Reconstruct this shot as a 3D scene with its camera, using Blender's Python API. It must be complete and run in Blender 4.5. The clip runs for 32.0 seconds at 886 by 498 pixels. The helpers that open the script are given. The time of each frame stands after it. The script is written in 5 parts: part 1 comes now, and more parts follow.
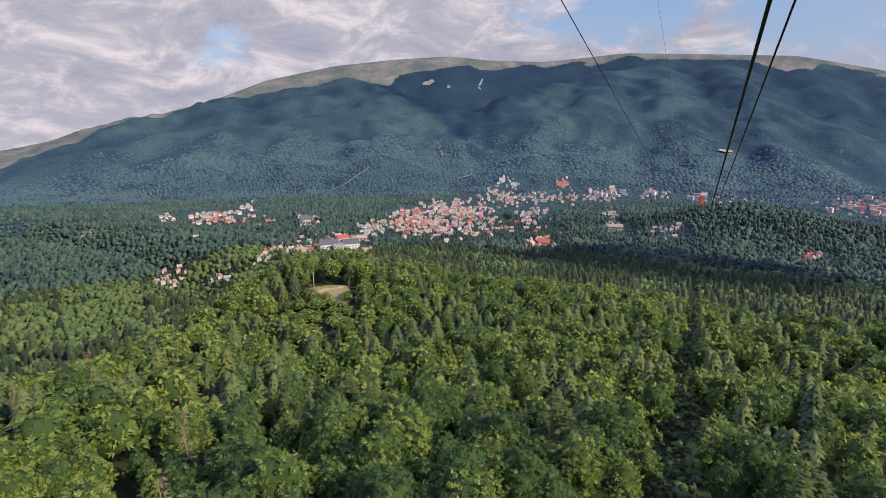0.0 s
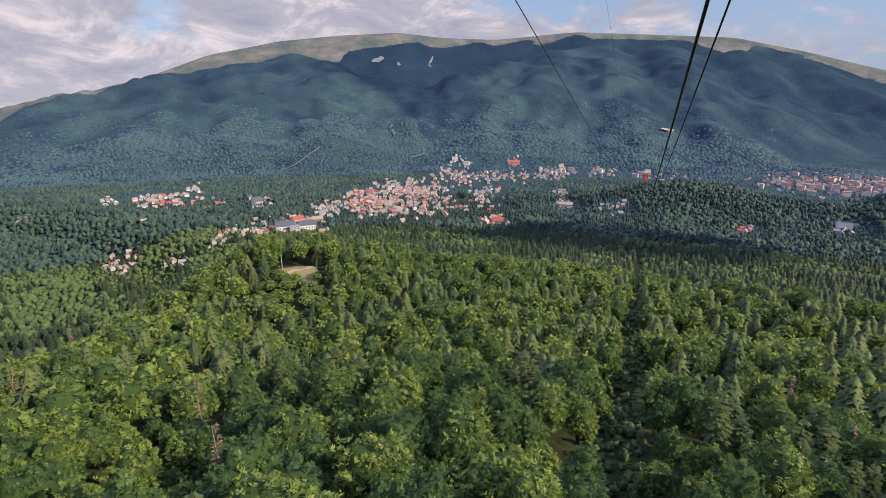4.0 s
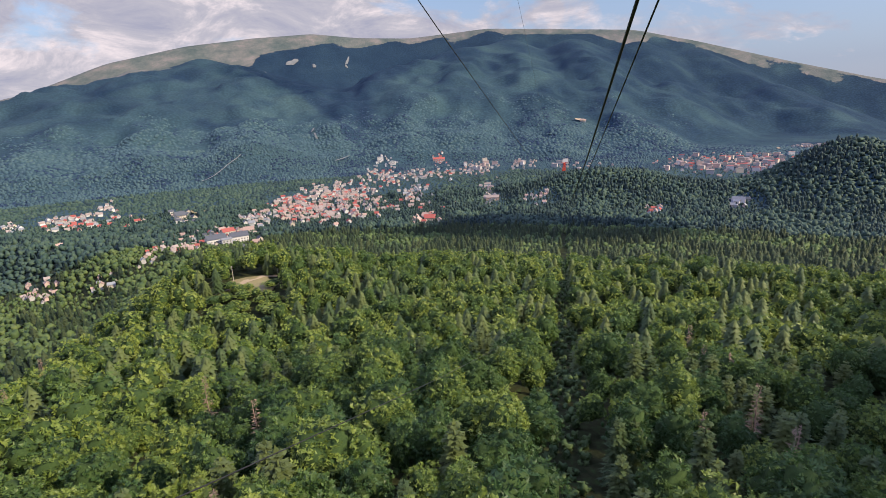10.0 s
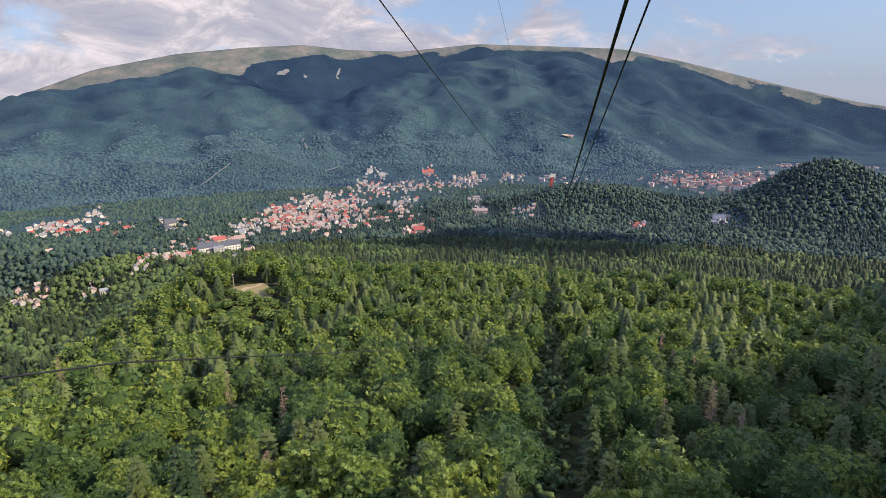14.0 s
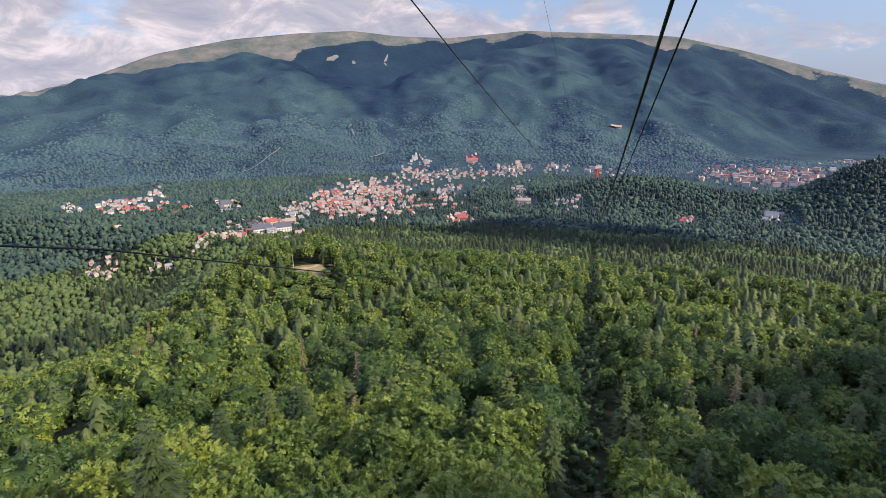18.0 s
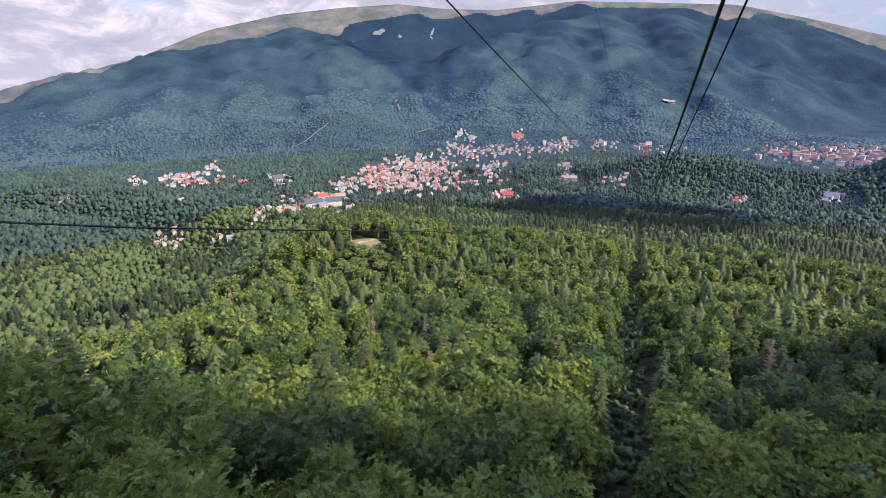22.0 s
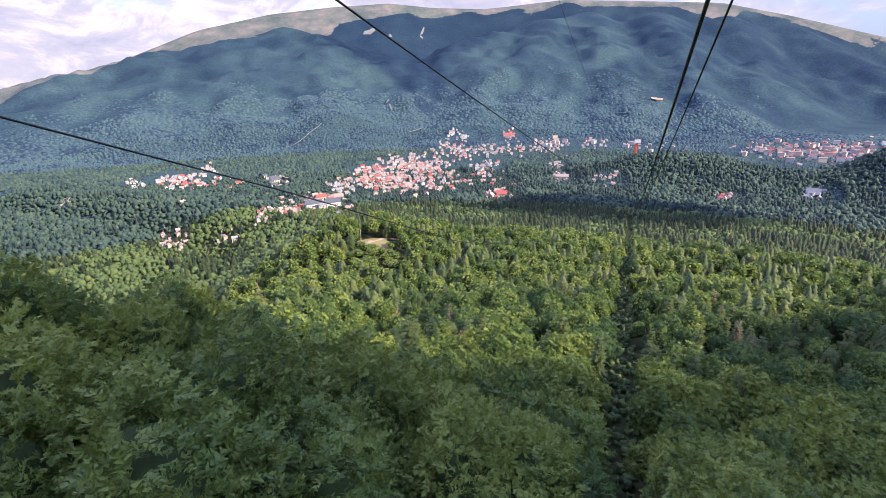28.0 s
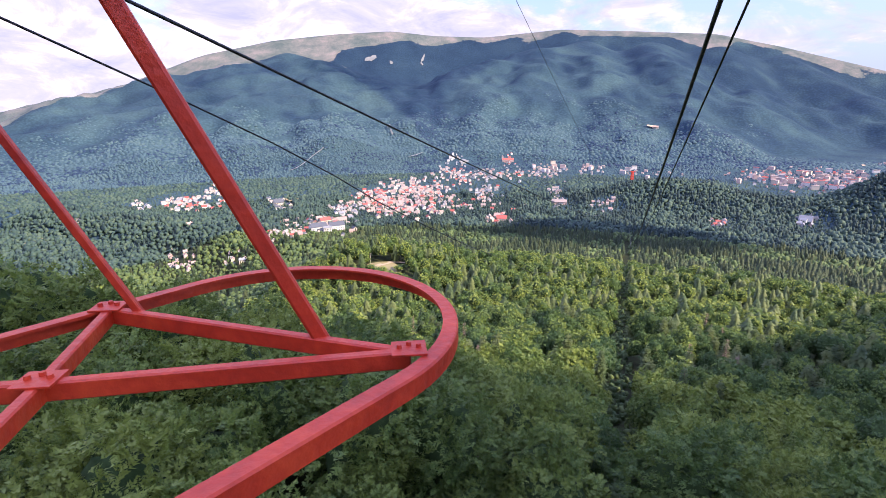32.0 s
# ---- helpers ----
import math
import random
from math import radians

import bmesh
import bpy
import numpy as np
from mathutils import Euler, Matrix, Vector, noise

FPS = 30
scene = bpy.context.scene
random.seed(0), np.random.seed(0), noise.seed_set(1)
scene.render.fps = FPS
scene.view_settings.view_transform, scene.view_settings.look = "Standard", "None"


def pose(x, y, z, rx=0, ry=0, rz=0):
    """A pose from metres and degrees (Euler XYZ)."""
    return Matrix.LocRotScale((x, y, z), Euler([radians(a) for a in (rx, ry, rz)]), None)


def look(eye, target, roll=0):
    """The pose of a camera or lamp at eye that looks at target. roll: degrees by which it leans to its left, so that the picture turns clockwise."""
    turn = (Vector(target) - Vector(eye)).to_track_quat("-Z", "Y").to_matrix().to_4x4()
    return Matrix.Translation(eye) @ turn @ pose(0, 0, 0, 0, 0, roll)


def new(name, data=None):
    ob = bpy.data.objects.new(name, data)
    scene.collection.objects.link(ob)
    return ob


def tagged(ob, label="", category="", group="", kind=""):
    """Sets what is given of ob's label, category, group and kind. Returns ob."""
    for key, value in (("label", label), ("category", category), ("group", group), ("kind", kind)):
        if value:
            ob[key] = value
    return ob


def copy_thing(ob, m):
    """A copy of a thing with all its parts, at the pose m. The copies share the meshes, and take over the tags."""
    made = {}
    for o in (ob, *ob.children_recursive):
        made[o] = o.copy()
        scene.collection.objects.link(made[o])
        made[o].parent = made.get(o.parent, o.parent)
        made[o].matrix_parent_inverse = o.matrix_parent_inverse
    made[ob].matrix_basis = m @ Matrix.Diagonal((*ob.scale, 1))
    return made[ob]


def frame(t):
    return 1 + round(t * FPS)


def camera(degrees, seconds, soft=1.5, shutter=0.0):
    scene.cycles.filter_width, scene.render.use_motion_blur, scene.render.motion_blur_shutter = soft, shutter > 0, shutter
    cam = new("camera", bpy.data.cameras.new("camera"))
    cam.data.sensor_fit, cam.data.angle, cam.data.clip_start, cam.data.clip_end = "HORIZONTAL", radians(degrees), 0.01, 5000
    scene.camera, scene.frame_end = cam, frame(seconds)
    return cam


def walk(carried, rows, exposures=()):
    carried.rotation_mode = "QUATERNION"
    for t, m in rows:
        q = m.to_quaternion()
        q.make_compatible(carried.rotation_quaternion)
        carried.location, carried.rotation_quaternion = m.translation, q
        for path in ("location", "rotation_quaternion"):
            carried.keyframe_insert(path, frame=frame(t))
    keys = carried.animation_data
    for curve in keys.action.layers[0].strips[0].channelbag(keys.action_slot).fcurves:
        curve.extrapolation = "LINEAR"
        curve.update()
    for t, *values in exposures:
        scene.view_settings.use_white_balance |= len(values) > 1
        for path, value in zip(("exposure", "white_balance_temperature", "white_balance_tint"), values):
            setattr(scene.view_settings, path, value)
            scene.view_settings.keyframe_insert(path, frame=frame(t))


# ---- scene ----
cam = camera(80.0, 32.0, soft=0.5)
# seconds, place, turn
PATH = [
    (0, pose(-0.031798, 0.016823, 119.9, 77, 0, 0)),
    (0.5, pose(-0.765159, -1.45151, 120.28, 77.17, -0.28, -0.15)),
    (1, pose(-1.49852, -2.92985, 120.66, 77.23, 0.01, -0.41)),
    (1.5, pose(-2.23188, -4.39819, 121.04, 77.11, -0.22, -0.27)),
    (2, pose(-2.97524, -5.87652, 121.42, 77.21, -0.34, -0.19)),
    (2.5, pose(-3.7086, -7.35486, 121.81, 77.28, -0.27, -1)),
    (3, pose(-4.44196, -8.84319, 122.2, 76.81, -0.53, -0.8)),
    (3.5, pose(-5.18532, -10.3215, 122.6, 76.98, -0.94, -2.24)),
    (4, pose(-5.92868, -11.8099, 122.99, 74.75, -0.19, -5.22)),
    (4.5, pose(-6.72395, -13.2725, 123.4, 75.26, -1.12, -8.68)),
    (6.5, pose(-9.90501, -19.1631, 125.04, 73.72, 1.82, -12.61)),
    (7, pose(-10.7103, -20.6457, 125.46, 74.29, 1.75, -11.87)),
    (7.5, pose(-11.4603, -22.1557, 125.89, 74.44, 1.59, -11.15)),
    (8, pose(-12.2103, -23.6657, 126.31, 74.75, 2.33, -10.43)),
    (8.5, pose(-12.9603, -25.1857, 126.75, 75.27, 3.25, -11.97)),
    (9, pose(-13.7103, -26.7057, 127.18, 75.21, 3.53, -13.56)),
    (9.5, pose(-14.4636, -28.239, 127.62, 74.83, 2.68, -13.78)),
    (10, pose(-15.2168, -29.7724, 128.07, 74.39, 2.32, -13.65)),
    (10.5, pose(-15.9701, -31.3057, 128.52, 74.58, 2.64, -13.77)),
    (11, pose(-16.7234, -32.849, 128.97, 74.83, 2.91, -16.34)),
    (11.5, pose(-17.4767, -34.3923, 129.43, 74.84, 2.02, -16.01)),
    (12, pose(-18.2399, -35.9457, 129.89, 74.65, 0.35, -15.48)),
    (12.5, pose(-19.0032, -37.509, 130.36, 74.98, 0.38, -13.81)),
    (13, pose(-19.7665, -39.0623, 130.83, 74.84, 0.09, -13.52)),
    (13.5, pose(-20.5261, -40.6375, 131.3, 75.44, 0.72, -14.39)),
    (15.5, pose(-23.6142, -46.9582, 133.26, 75.76, 1.41, -14.98)),
    (16, pose(-24.3838, -48.5634, 133.76, 75.42, 0.95, -15.07)),
    (16.5, pose(-25.1618, -50.1593, 134.26, 74.99, 1.78, -14.82)),
    (17, pose(-25.9499, -51.7752, 134.77, 74.88, 0.62, -14.38)),
    (17.5, pose(-26.7279, -53.3811, 135.29, 75.54, 0.73, -12.32)),
    (18, pose(-27.516, -55.007, 135.81, 74.35, 0.28, -10.03)),
    (18.5, pose(-28.314, -56.633, 136.34, 72.52, 1.13, -7.12)),
    (19, pose(-29.1021, -58.2689, 136.87, 72.34, 1.1, -6.2)),
    (19.5, pose(-29.9121, -59.8989, 137.41, 71.64, 0.06, -5.45)),
    (20, pose(-30.7221, -61.5489, 137.95, 70.27, -0.14, -5.25)),
    (20.5, pose(-31.5421, -63.1889, 138.5, 69.77, 0.46, -3.47)),
    (21, pose(-32.3621, -64.8489, 139.05, 69.68, 0.63, -3.74)),
    (21.5, pose(-33.1821, -66.5089, 139.61, 69.94, 0.74, -4.54)),
    (22, pose(-34.0121, -68.1789, 140.18, 71.77, 0.58, -5.36)),
    (22.5, pose(-34.8421, -69.8589, 140.75, 72.43, 0.66, -5.18)),
    (23, pose(-35.6821, -71.5489, 141.33, 72.9, 1.57, -6.3)),
    (23.5, pose(-36.5121, -73.2389, 141.92, 73.24, 0.91, -7.47)),
    (24, pose(-37.3621, -74.9389, 142.51, 72.73, 1.05, -7.39)),
    (24.5, pose(-38.2021, -76.6489, 143.11, 72.51, 0.6, -6.98)),
    (25, pose(-39.0521, -78.3689, 143.71, 72.07, 1.33, -6.43)),
    (25.5, pose(-39.9054, -80.0922, 144.33, 71.69, 1.22, -5.73)),
    (27.5, pose(-43.3385, -87.0955, 146.84, 71.66, 0.84, -6.02)),
    (28, pose(-44.2017, -88.8688, 147.49, 71.56, 0.9, -6.45)),
    (28.5, pose(-45.075, -90.6522, 148.14, 71.65, 1.17, -6.88)),
    (29, pose(-45.9583, -92.4355, 148.8, 72.08, 1.67, -6.06)),
    (29.5, pose(-46.8573, -94.2311, 149.47, 72.35, 1.31, -6.16)),
    (30, pose(-47.7562, -96.0266, 150.15, 71.81, 0.59, -5.91)),
    (30.5, pose(-48.6652, -97.8422, 150.83, 71.45, 0.37, -6.52)),
    (31, pose(-49.5742, -99.6577, 151.53, 71.17, 0.3, -6.8)),
    (31.5, pose(-50.5021, -101.489, 152.23, 71.39, 0.04, -6.96)),
    (32, pose(-51.43, -103.32, 152.93, 74.04, 0.39, -6.56)),
]
EXPOSURES = [(0.0, 0.39, 6080, 15), (5.5, 0.46, 6120, 15), (13.0, 0.56, 6150, 14), (19.0, 0.64, 6090, 16), (22.0, 0.80, 5900, 20), (25.0, 0.94, 5920, 21), (28.5, 1.14, 5960, 22), (31.0, 1.22, 5960, 24), (32.0, 1.31, 5940, 25)]
walk(cam, PATH, EXPOSURES)

# ---- sky and sun ----
SUN_BEARING = 124.0         # clockwise from +y, seen from above
SUN_HEIGHT = 32.0
world = bpy.data.worlds.new("sky")
scene.world = world
world.use_nodes = True
wt = world.node_tree
wt.nodes.clear()


def node(tree, kind, **values):
    n = tree.nodes.new(kind)
    for key, value in values.items():
        n.inputs[key].default_value = value
    return n


def ramp(tree, stops, source=None):
    n = tree.nodes.new("ShaderNodeValToRGB")
    e = n.color_ramp.elements
    while len(e) < len(stops):
        e.new(0.5)
    for item, (at, c) in zip(e, stops):
        item.position = at
        item.color = (*c, 1) if len(c) == 3 else c
    if source is not None:
        tree.links.new(source, n.inputs[0])
    return n


def build_sky():
    links = wt.links
    sky = wt.nodes.new("ShaderNodeTexSky")
    sky.sky_type = "NISHITA"
    sky.sun_disc = False
    sky.sun_elevation = radians(SUN_HEIGHT)
    sky.sun_rotation = radians(SUN_BEARING)
    sky.altitude = 1000
    sky.dust_density = 1.0
    co = wt.nodes.new("ShaderNodeTexCoord")
    mp = node(wt, "ShaderNodeMapping", Scale=(1.0, 1.0, 2.4))
    mp.inputs["Rotation"].default_value = (radians(12), radians(-14), 0)
    links.new(co.outputs["Generated"], mp.inputs["Vector"])
    puff = node(wt, "ShaderNodeTexNoise", Scale=3.6, Detail=9.0, Roughness=0.58, Distortion=0.35)
    links.new(mp.outputs[0], puff.inputs["Vector"])
    axes = wt.nodes.new("ShaderNodeSeparateXYZ")
    links.new(co.outputs["Generated"], axes.inputs[0])
    lean = wt.nodes.new("ShaderNodeMath")
    lean.operation = "MULTIPLY_ADD"
    lean.inputs[1].default_value = -0.26
    links.new(axes.outputs[0], lean.inputs[0])
    links.new(puff.outputs[0], lean.inputs[2])
    mask = ramp(wt, [(0.385, (0, 0, 0)), (0.475, (1, 1, 1))], lean.outputs[0])
    fine = node(wt, "ShaderNodeTexNoise", Scale=8.0, Detail=10.0, Roughness=0.68, Distortion=0.5)
    links.new(mp.outputs[0], fine.inputs["Vector"])
    tone = ramp(wt, [(0.34, (2.5, 2.5, 3.0)), (0.50, (3.35, 3.2, 3.4)), (0.64, (5.4, 4.75, 4.6))], fine.outputs[0])
    mix = wt.nodes.new("ShaderNodeMixRGB")
    links.new(mask.outputs[0], mix.inputs[0])
    low = ramp(wt, [(0.04, (0.85, 0.85, 0.85)), (0.30, (0, 0, 0))], axes.outputs[2])
    haze = wt.nodes.new("ShaderNodeMixRGB")
    haze.inputs[2].default_value = (2.0, 2.26, 2.98, 1)
    links.new(low.outputs[0], haze.inputs[0])
    links.new(sky.outputs[0], haze.inputs[1])
    links.new(haze.outputs[0], mix.inputs[1])
    high = ramp(wt, [(0.22, (1, 1, 1)), (0.70, (1.36, 1.62, 2.48))], axes.outputs[2])
    bright = wt.nodes.new("ShaderNodeMixRGB")        # clouds overhead, out of view, are brightened and blued to fill the shade
    bright.blend_type = "MULTIPLY"
    bright.inputs[0].default_value = 1.0
    links.new(tone.outputs[0], bright.inputs[1])
    links.new(high.outputs[0], bright.inputs[2])
    links.new(bright.outputs[0], mix.inputs[2])
    bg = node(wt, "ShaderNodeBackground", Strength=0.115)
    links.new(mix.outputs[0], bg.inputs[0])
    out = wt.nodes.new("ShaderNodeOutputWorld")
    links.new(bg.outputs[0], out.inputs[0])


build_sky()
sun = new("sun", bpy.data.lights.new("sun", "SUN"))
sun.data.energy = 4.7
sun.data.angle = radians(0.53)
sun.data.color = (1.0, 0.84, 0.54)
to_sun = Vector((math.sin(radians(SUN_BEARING)) * math.cos(radians(SUN_HEIGHT)),
                 math.cos(radians(SUN_BEARING)) * math.cos(radians(SUN_HEIGHT)), math.sin(radians(SUN_HEIGHT))))
sun.matrix_world = look(to_sun * 3000, (0, 0, 0))


# ---- materials ----
def surface(name, stops, scale=3.0, rough=0.8, metal=0.0, bump=0.3, bump_scale=None, per_object=0.0, per_island=0.0,
            translucent=0.0, coords="Object", specular=0.3, patch=0.0, depth=0.1, tone=0.0):
    """A two-scale noise material: broad colour change, fine grain and relief."""
    m = bpy.data.materials.new(name)
    m.use_nodes = True
    t = m.node_tree
    bsdf = t.nodes["Principled BSDF"]
    bsdf.inputs["Roughness"].default_value = rough
    bsdf.inputs["Metallic"].default_value = metal
    bsdf.inputs["Specular IOR Level"].default_value = specular
    co = t.nodes.new("ShaderNodeTexCoord")
    a = node(t, "ShaderNodeTexNoise", Scale=scale, Detail=5.0, Roughness=0.6)
    b = node(t, "ShaderNodeTexNoise", Scale=scale * 9, Detail=4.0, Roughness=0.6)
    for n in (a, b):
        t.links.new(co.outputs[coords], n.inputs["Vector"])
    mix = t.nodes.new("ShaderNodeMath")
    mix.operation = "MULTIPLY_ADD"
    mix.inputs[1].default_value = 0.4
    t.links.new(b.outputs[0], mix.inputs[0])
    part_a = t.nodes.new("ShaderNodeMath")
    part_a.operation = "MULTIPLY"
    part_a.inputs[1].default_value = 0.6
    t.links.new(a.outputs[0], part_a.inputs[0])
    t.links.new(part_a.outputs[0], mix.inputs[2])
    value = mix.outputs[0]
    if patch:
        broad = node(t, "ShaderNodeTexNoise", Scale=0.17, Detail=1.0)
        t.links.new(co.outputs[coords], broad.inputs["Vector"])
        tilt = node(t, "ShaderNodeMath")
        tilt.operation = "MULTIPLY_ADD"
        tilt.inputs[1].default_value = patch
        t.links.new(broad.outputs[0], tilt.inputs[0])
        base = node(t, "ShaderNodeMath")
        base.operation = "SUBTRACT"
        base.inputs[1].default_value = patch / 2
        t.links.new(value, base.inputs[0])
        t.links.new(base.outputs[0], tilt.inputs[2])
        value = tilt.outputs[0]
    for amount, kind, socket in ((per_object, "ShaderNodeObjectInfo", "Random"), (per_island, "ShaderNodeNewGeometry", "Random Per Island")):
        if amount:
            r = t.nodes.new(kind)
            add = t.nodes.new("ShaderNodeMath")
            add.operation = "MULTIPLY_ADD"
            add.inputs[1].default_value = amount
            t.links.new(r.outputs[socket], add.inputs[0])
            low = t.nodes.new("ShaderNodeMath")
            low.operation = "SUBTRACT"
            low.inputs[1].default_value = amount / 2
            t.links.new(value, low.inputs[0])
            t.links.new(low.outputs[0], add.inputs[2])
            value = add.outputs[0]
    if tone:                                 # each tree of a joined forest has a tone of its own
        own = t.nodes.new("ShaderNodeAttribute")
        own.attribute_name = "tone"
        add = t.nodes.new("ShaderNodeMath")
        add.operation = "MULTIPLY_ADD"
        add.inputs[1].default_value = tone
        t.links.new(own.outputs["Fac"], add.inputs[0])
        t.links.new(value, add.inputs[2])
        value = add.outputs[0]
    cr = ramp(t, stops, value)
    t.links.new(cr.outputs[0], bsdf.inputs["Base Color"])
    if bump:
        bn = node(t, "ShaderNodeBump", Strength=bump, Distance=depth)
        bt = node(t, "ShaderNodeTexNoise", Scale=bump_scale or scale * 9, Detail=4.0)
        t.links.new(co.outputs[coords], bt.inputs["Vector"])
        t.links.new(bt.outputs[0], bn.inputs["Height"])
        t.links.new(bn.outputs[0], bsdf.inputs["Normal"])
    if translucent:
        tr = t.nodes.new("ShaderNodeBsdfTranslucent")
        t.links.new(cr.outputs[0], tr.inputs[0])
        ms = node(t, "ShaderNodeMixShader", Fac=translucent)
        t.links.new(bsdf.outputs[0], ms.inputs[1])
        t.links.new(tr.outputs[0], ms.inputs[2])
        t.links.new(ms.outputs[0], t.nodes["Material Output"].inputs[0])
    return m


BEECH = surface("beech_leaves", [(0.14, (0.046, 0.092, 0.030)), (0.32, (0.094, 0.154, 0.038)), (0.5, (0.160, 0.218, 0.044)), (0.68, (0.214, 0.266, 0.052)), (0.86, (0.238, 0.284, 0.060))],
                scale=0.9, rough=0.45, bump=0, per_object=0.45, per_island=0.16, translucent=0.30, specular=0.3, patch=0.35, tone=0.55)
SPRUCE = surface("spruce_needles", [(0.18, (0.022, 0.048, 0.022)), (0.5, (0.056, 0.088, 0.032)), (0.82, (0.104, 0.132, 0.042))],
                 scale=0.5, rough=0.6, bump=0, per_object=0.40, per_island=0.16, translucent=0.12, patch=0.3, tone=0.5)
BARK = surface("bark", [(0.3, (0.10, 0.08, 0.065)), (0.7, (0.26, 0.22, 0.18))], scale=1.2, rough=0.9, bump=0.6)
# dark colour for the crown cores, painted-in shade between the leaves
CROWN_SHADE = surface("inner_shade", [(0.3, (0.020, 0.040, 0.012)), (0.7, (0.050, 0.086, 0.022))], scale=2.0, rough=0.95, bump=0.5)
DEAD = surface("dead_twigs", [(0.3, (0.18, 0.12, 0.09)), (0.7, (0.33, 0.24, 0.19))], scale=1.2, rough=0.9, bump=0.4)
VALLEY_BEECH = surface("valley_broadleaf", [(0.22, (0.042, 0.074, 0.026)), (0.5, (0.070, 0.108, 0.034)), (0.8, (0.106, 0.140, 0.044))],
                       scale=0.03, rough=0.7, bump=0, per_island=0.15, tone=0.4)
VALLEY_SPRUCE = surface("valley_conifer", [(0.22, (0.014, 0.028, 0.014)), (0.5, (0.028, 0.046, 0.019)), (0.8, (0.056, 0.070, 0.026))],
                        scale=0.03, rough=0.7, bump=0, per_island=0.15, tone=0.4)
# far and slope woods: the blue of haze is mixed into the base colours
HAZED_FAR_BEECH = surface("far_broadleaf_hazed", [(0.22, (0.019, 0.042, 0.037)), (0.5, (0.036, 0.068, 0.053)), (0.8, (0.066, 0.100, 0.064))],
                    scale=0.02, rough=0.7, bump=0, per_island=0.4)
HAZED_FAR_SPRUCE = surface("far_conifer_hazed", [(0.22, (0.010, 0.026, 0.030)), (0.5, (0.020, 0.042, 0.042)), (0.8, (0.037, 0.061, 0.050))],
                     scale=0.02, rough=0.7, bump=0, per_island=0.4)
HAZED_SLOPE_BEECH = surface("slope_broadleaf_hazed", [(0.30, (0.032, 0.064, 0.085)), (0.5, (0.045, 0.086, 0.106)), (0.72, (0.066, 0.110, 0.115))],
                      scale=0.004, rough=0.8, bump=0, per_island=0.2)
HAZED_SLOPE_SPRUCE = surface("slope_conifer_hazed", [(0.30, (0.010, 0.025, 0.058)), (0.5, (0.015, 0.034, 0.070)), (0.72, (0.025, 0.050, 0.084))],
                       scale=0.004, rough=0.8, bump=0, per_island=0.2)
STEEL = surface("rope_steel", [(0.3, (0.03, 0.03, 0.035)), (0.7, (0.07, 0.07, 0.075))], scale=2.0, rough=0.5, metal=0.6, bump=0.2)
RED = surface("red_paint", [(0.32, (0.36, 0.022, 0.010)), (0.5, (0.54, 0.040, 0.014)), (0.7, (0.70, 0.075, 0.020))], scale=1.5, rough=0.45, bump=0.15, specular=0.5)
PALE_EARTH = surface("bare_earth", [(0.3, (0.30, 0.22, 0.15)), (0.7, (0.48, 0.38, 0.28))], scale=0.15, rough=0.95, bump=0.5)
GRASS = surface("dry_grass", [(0.3, (0.16, 0.15, 0.07)), (0.7, (0.31, 0.25, 0.14))], scale=0.25, rough=0.95, bump=0.5)
WALLS = [surface("render_%s" % n, [(0.3, tuple(v * 0.85 for v in c)), (0.7, c)], scale=0.4, rough=0.85, bump=0.1, per_object=0.2)
         for n, c in (("white", (0.62, 0.60, 0.60)), ("cream", (0.52, 0.46, 0.40)), ("pink", (0.56, 0.42, 0.39)), ("grey", (0.42, 0.41, 0.42)))]
ROOFS = [surface("roof_%s" % n, [(0.3, tuple(v * 0.7 for v in c)), (0.7, c)], scale=0.8, rough=0.8, bump=0.3, per_object=0.3)
         for n, c in (("red", (0.42, 0.115, 0.10)), ("brown", (0.38, 0.31, 0.29)), ("orange", (0.44, 0.31, 0.275)), ("slate", (0.10, 0.11, 0.14)),
                      ("tin", (0.27, 0.28, 0.31)))]


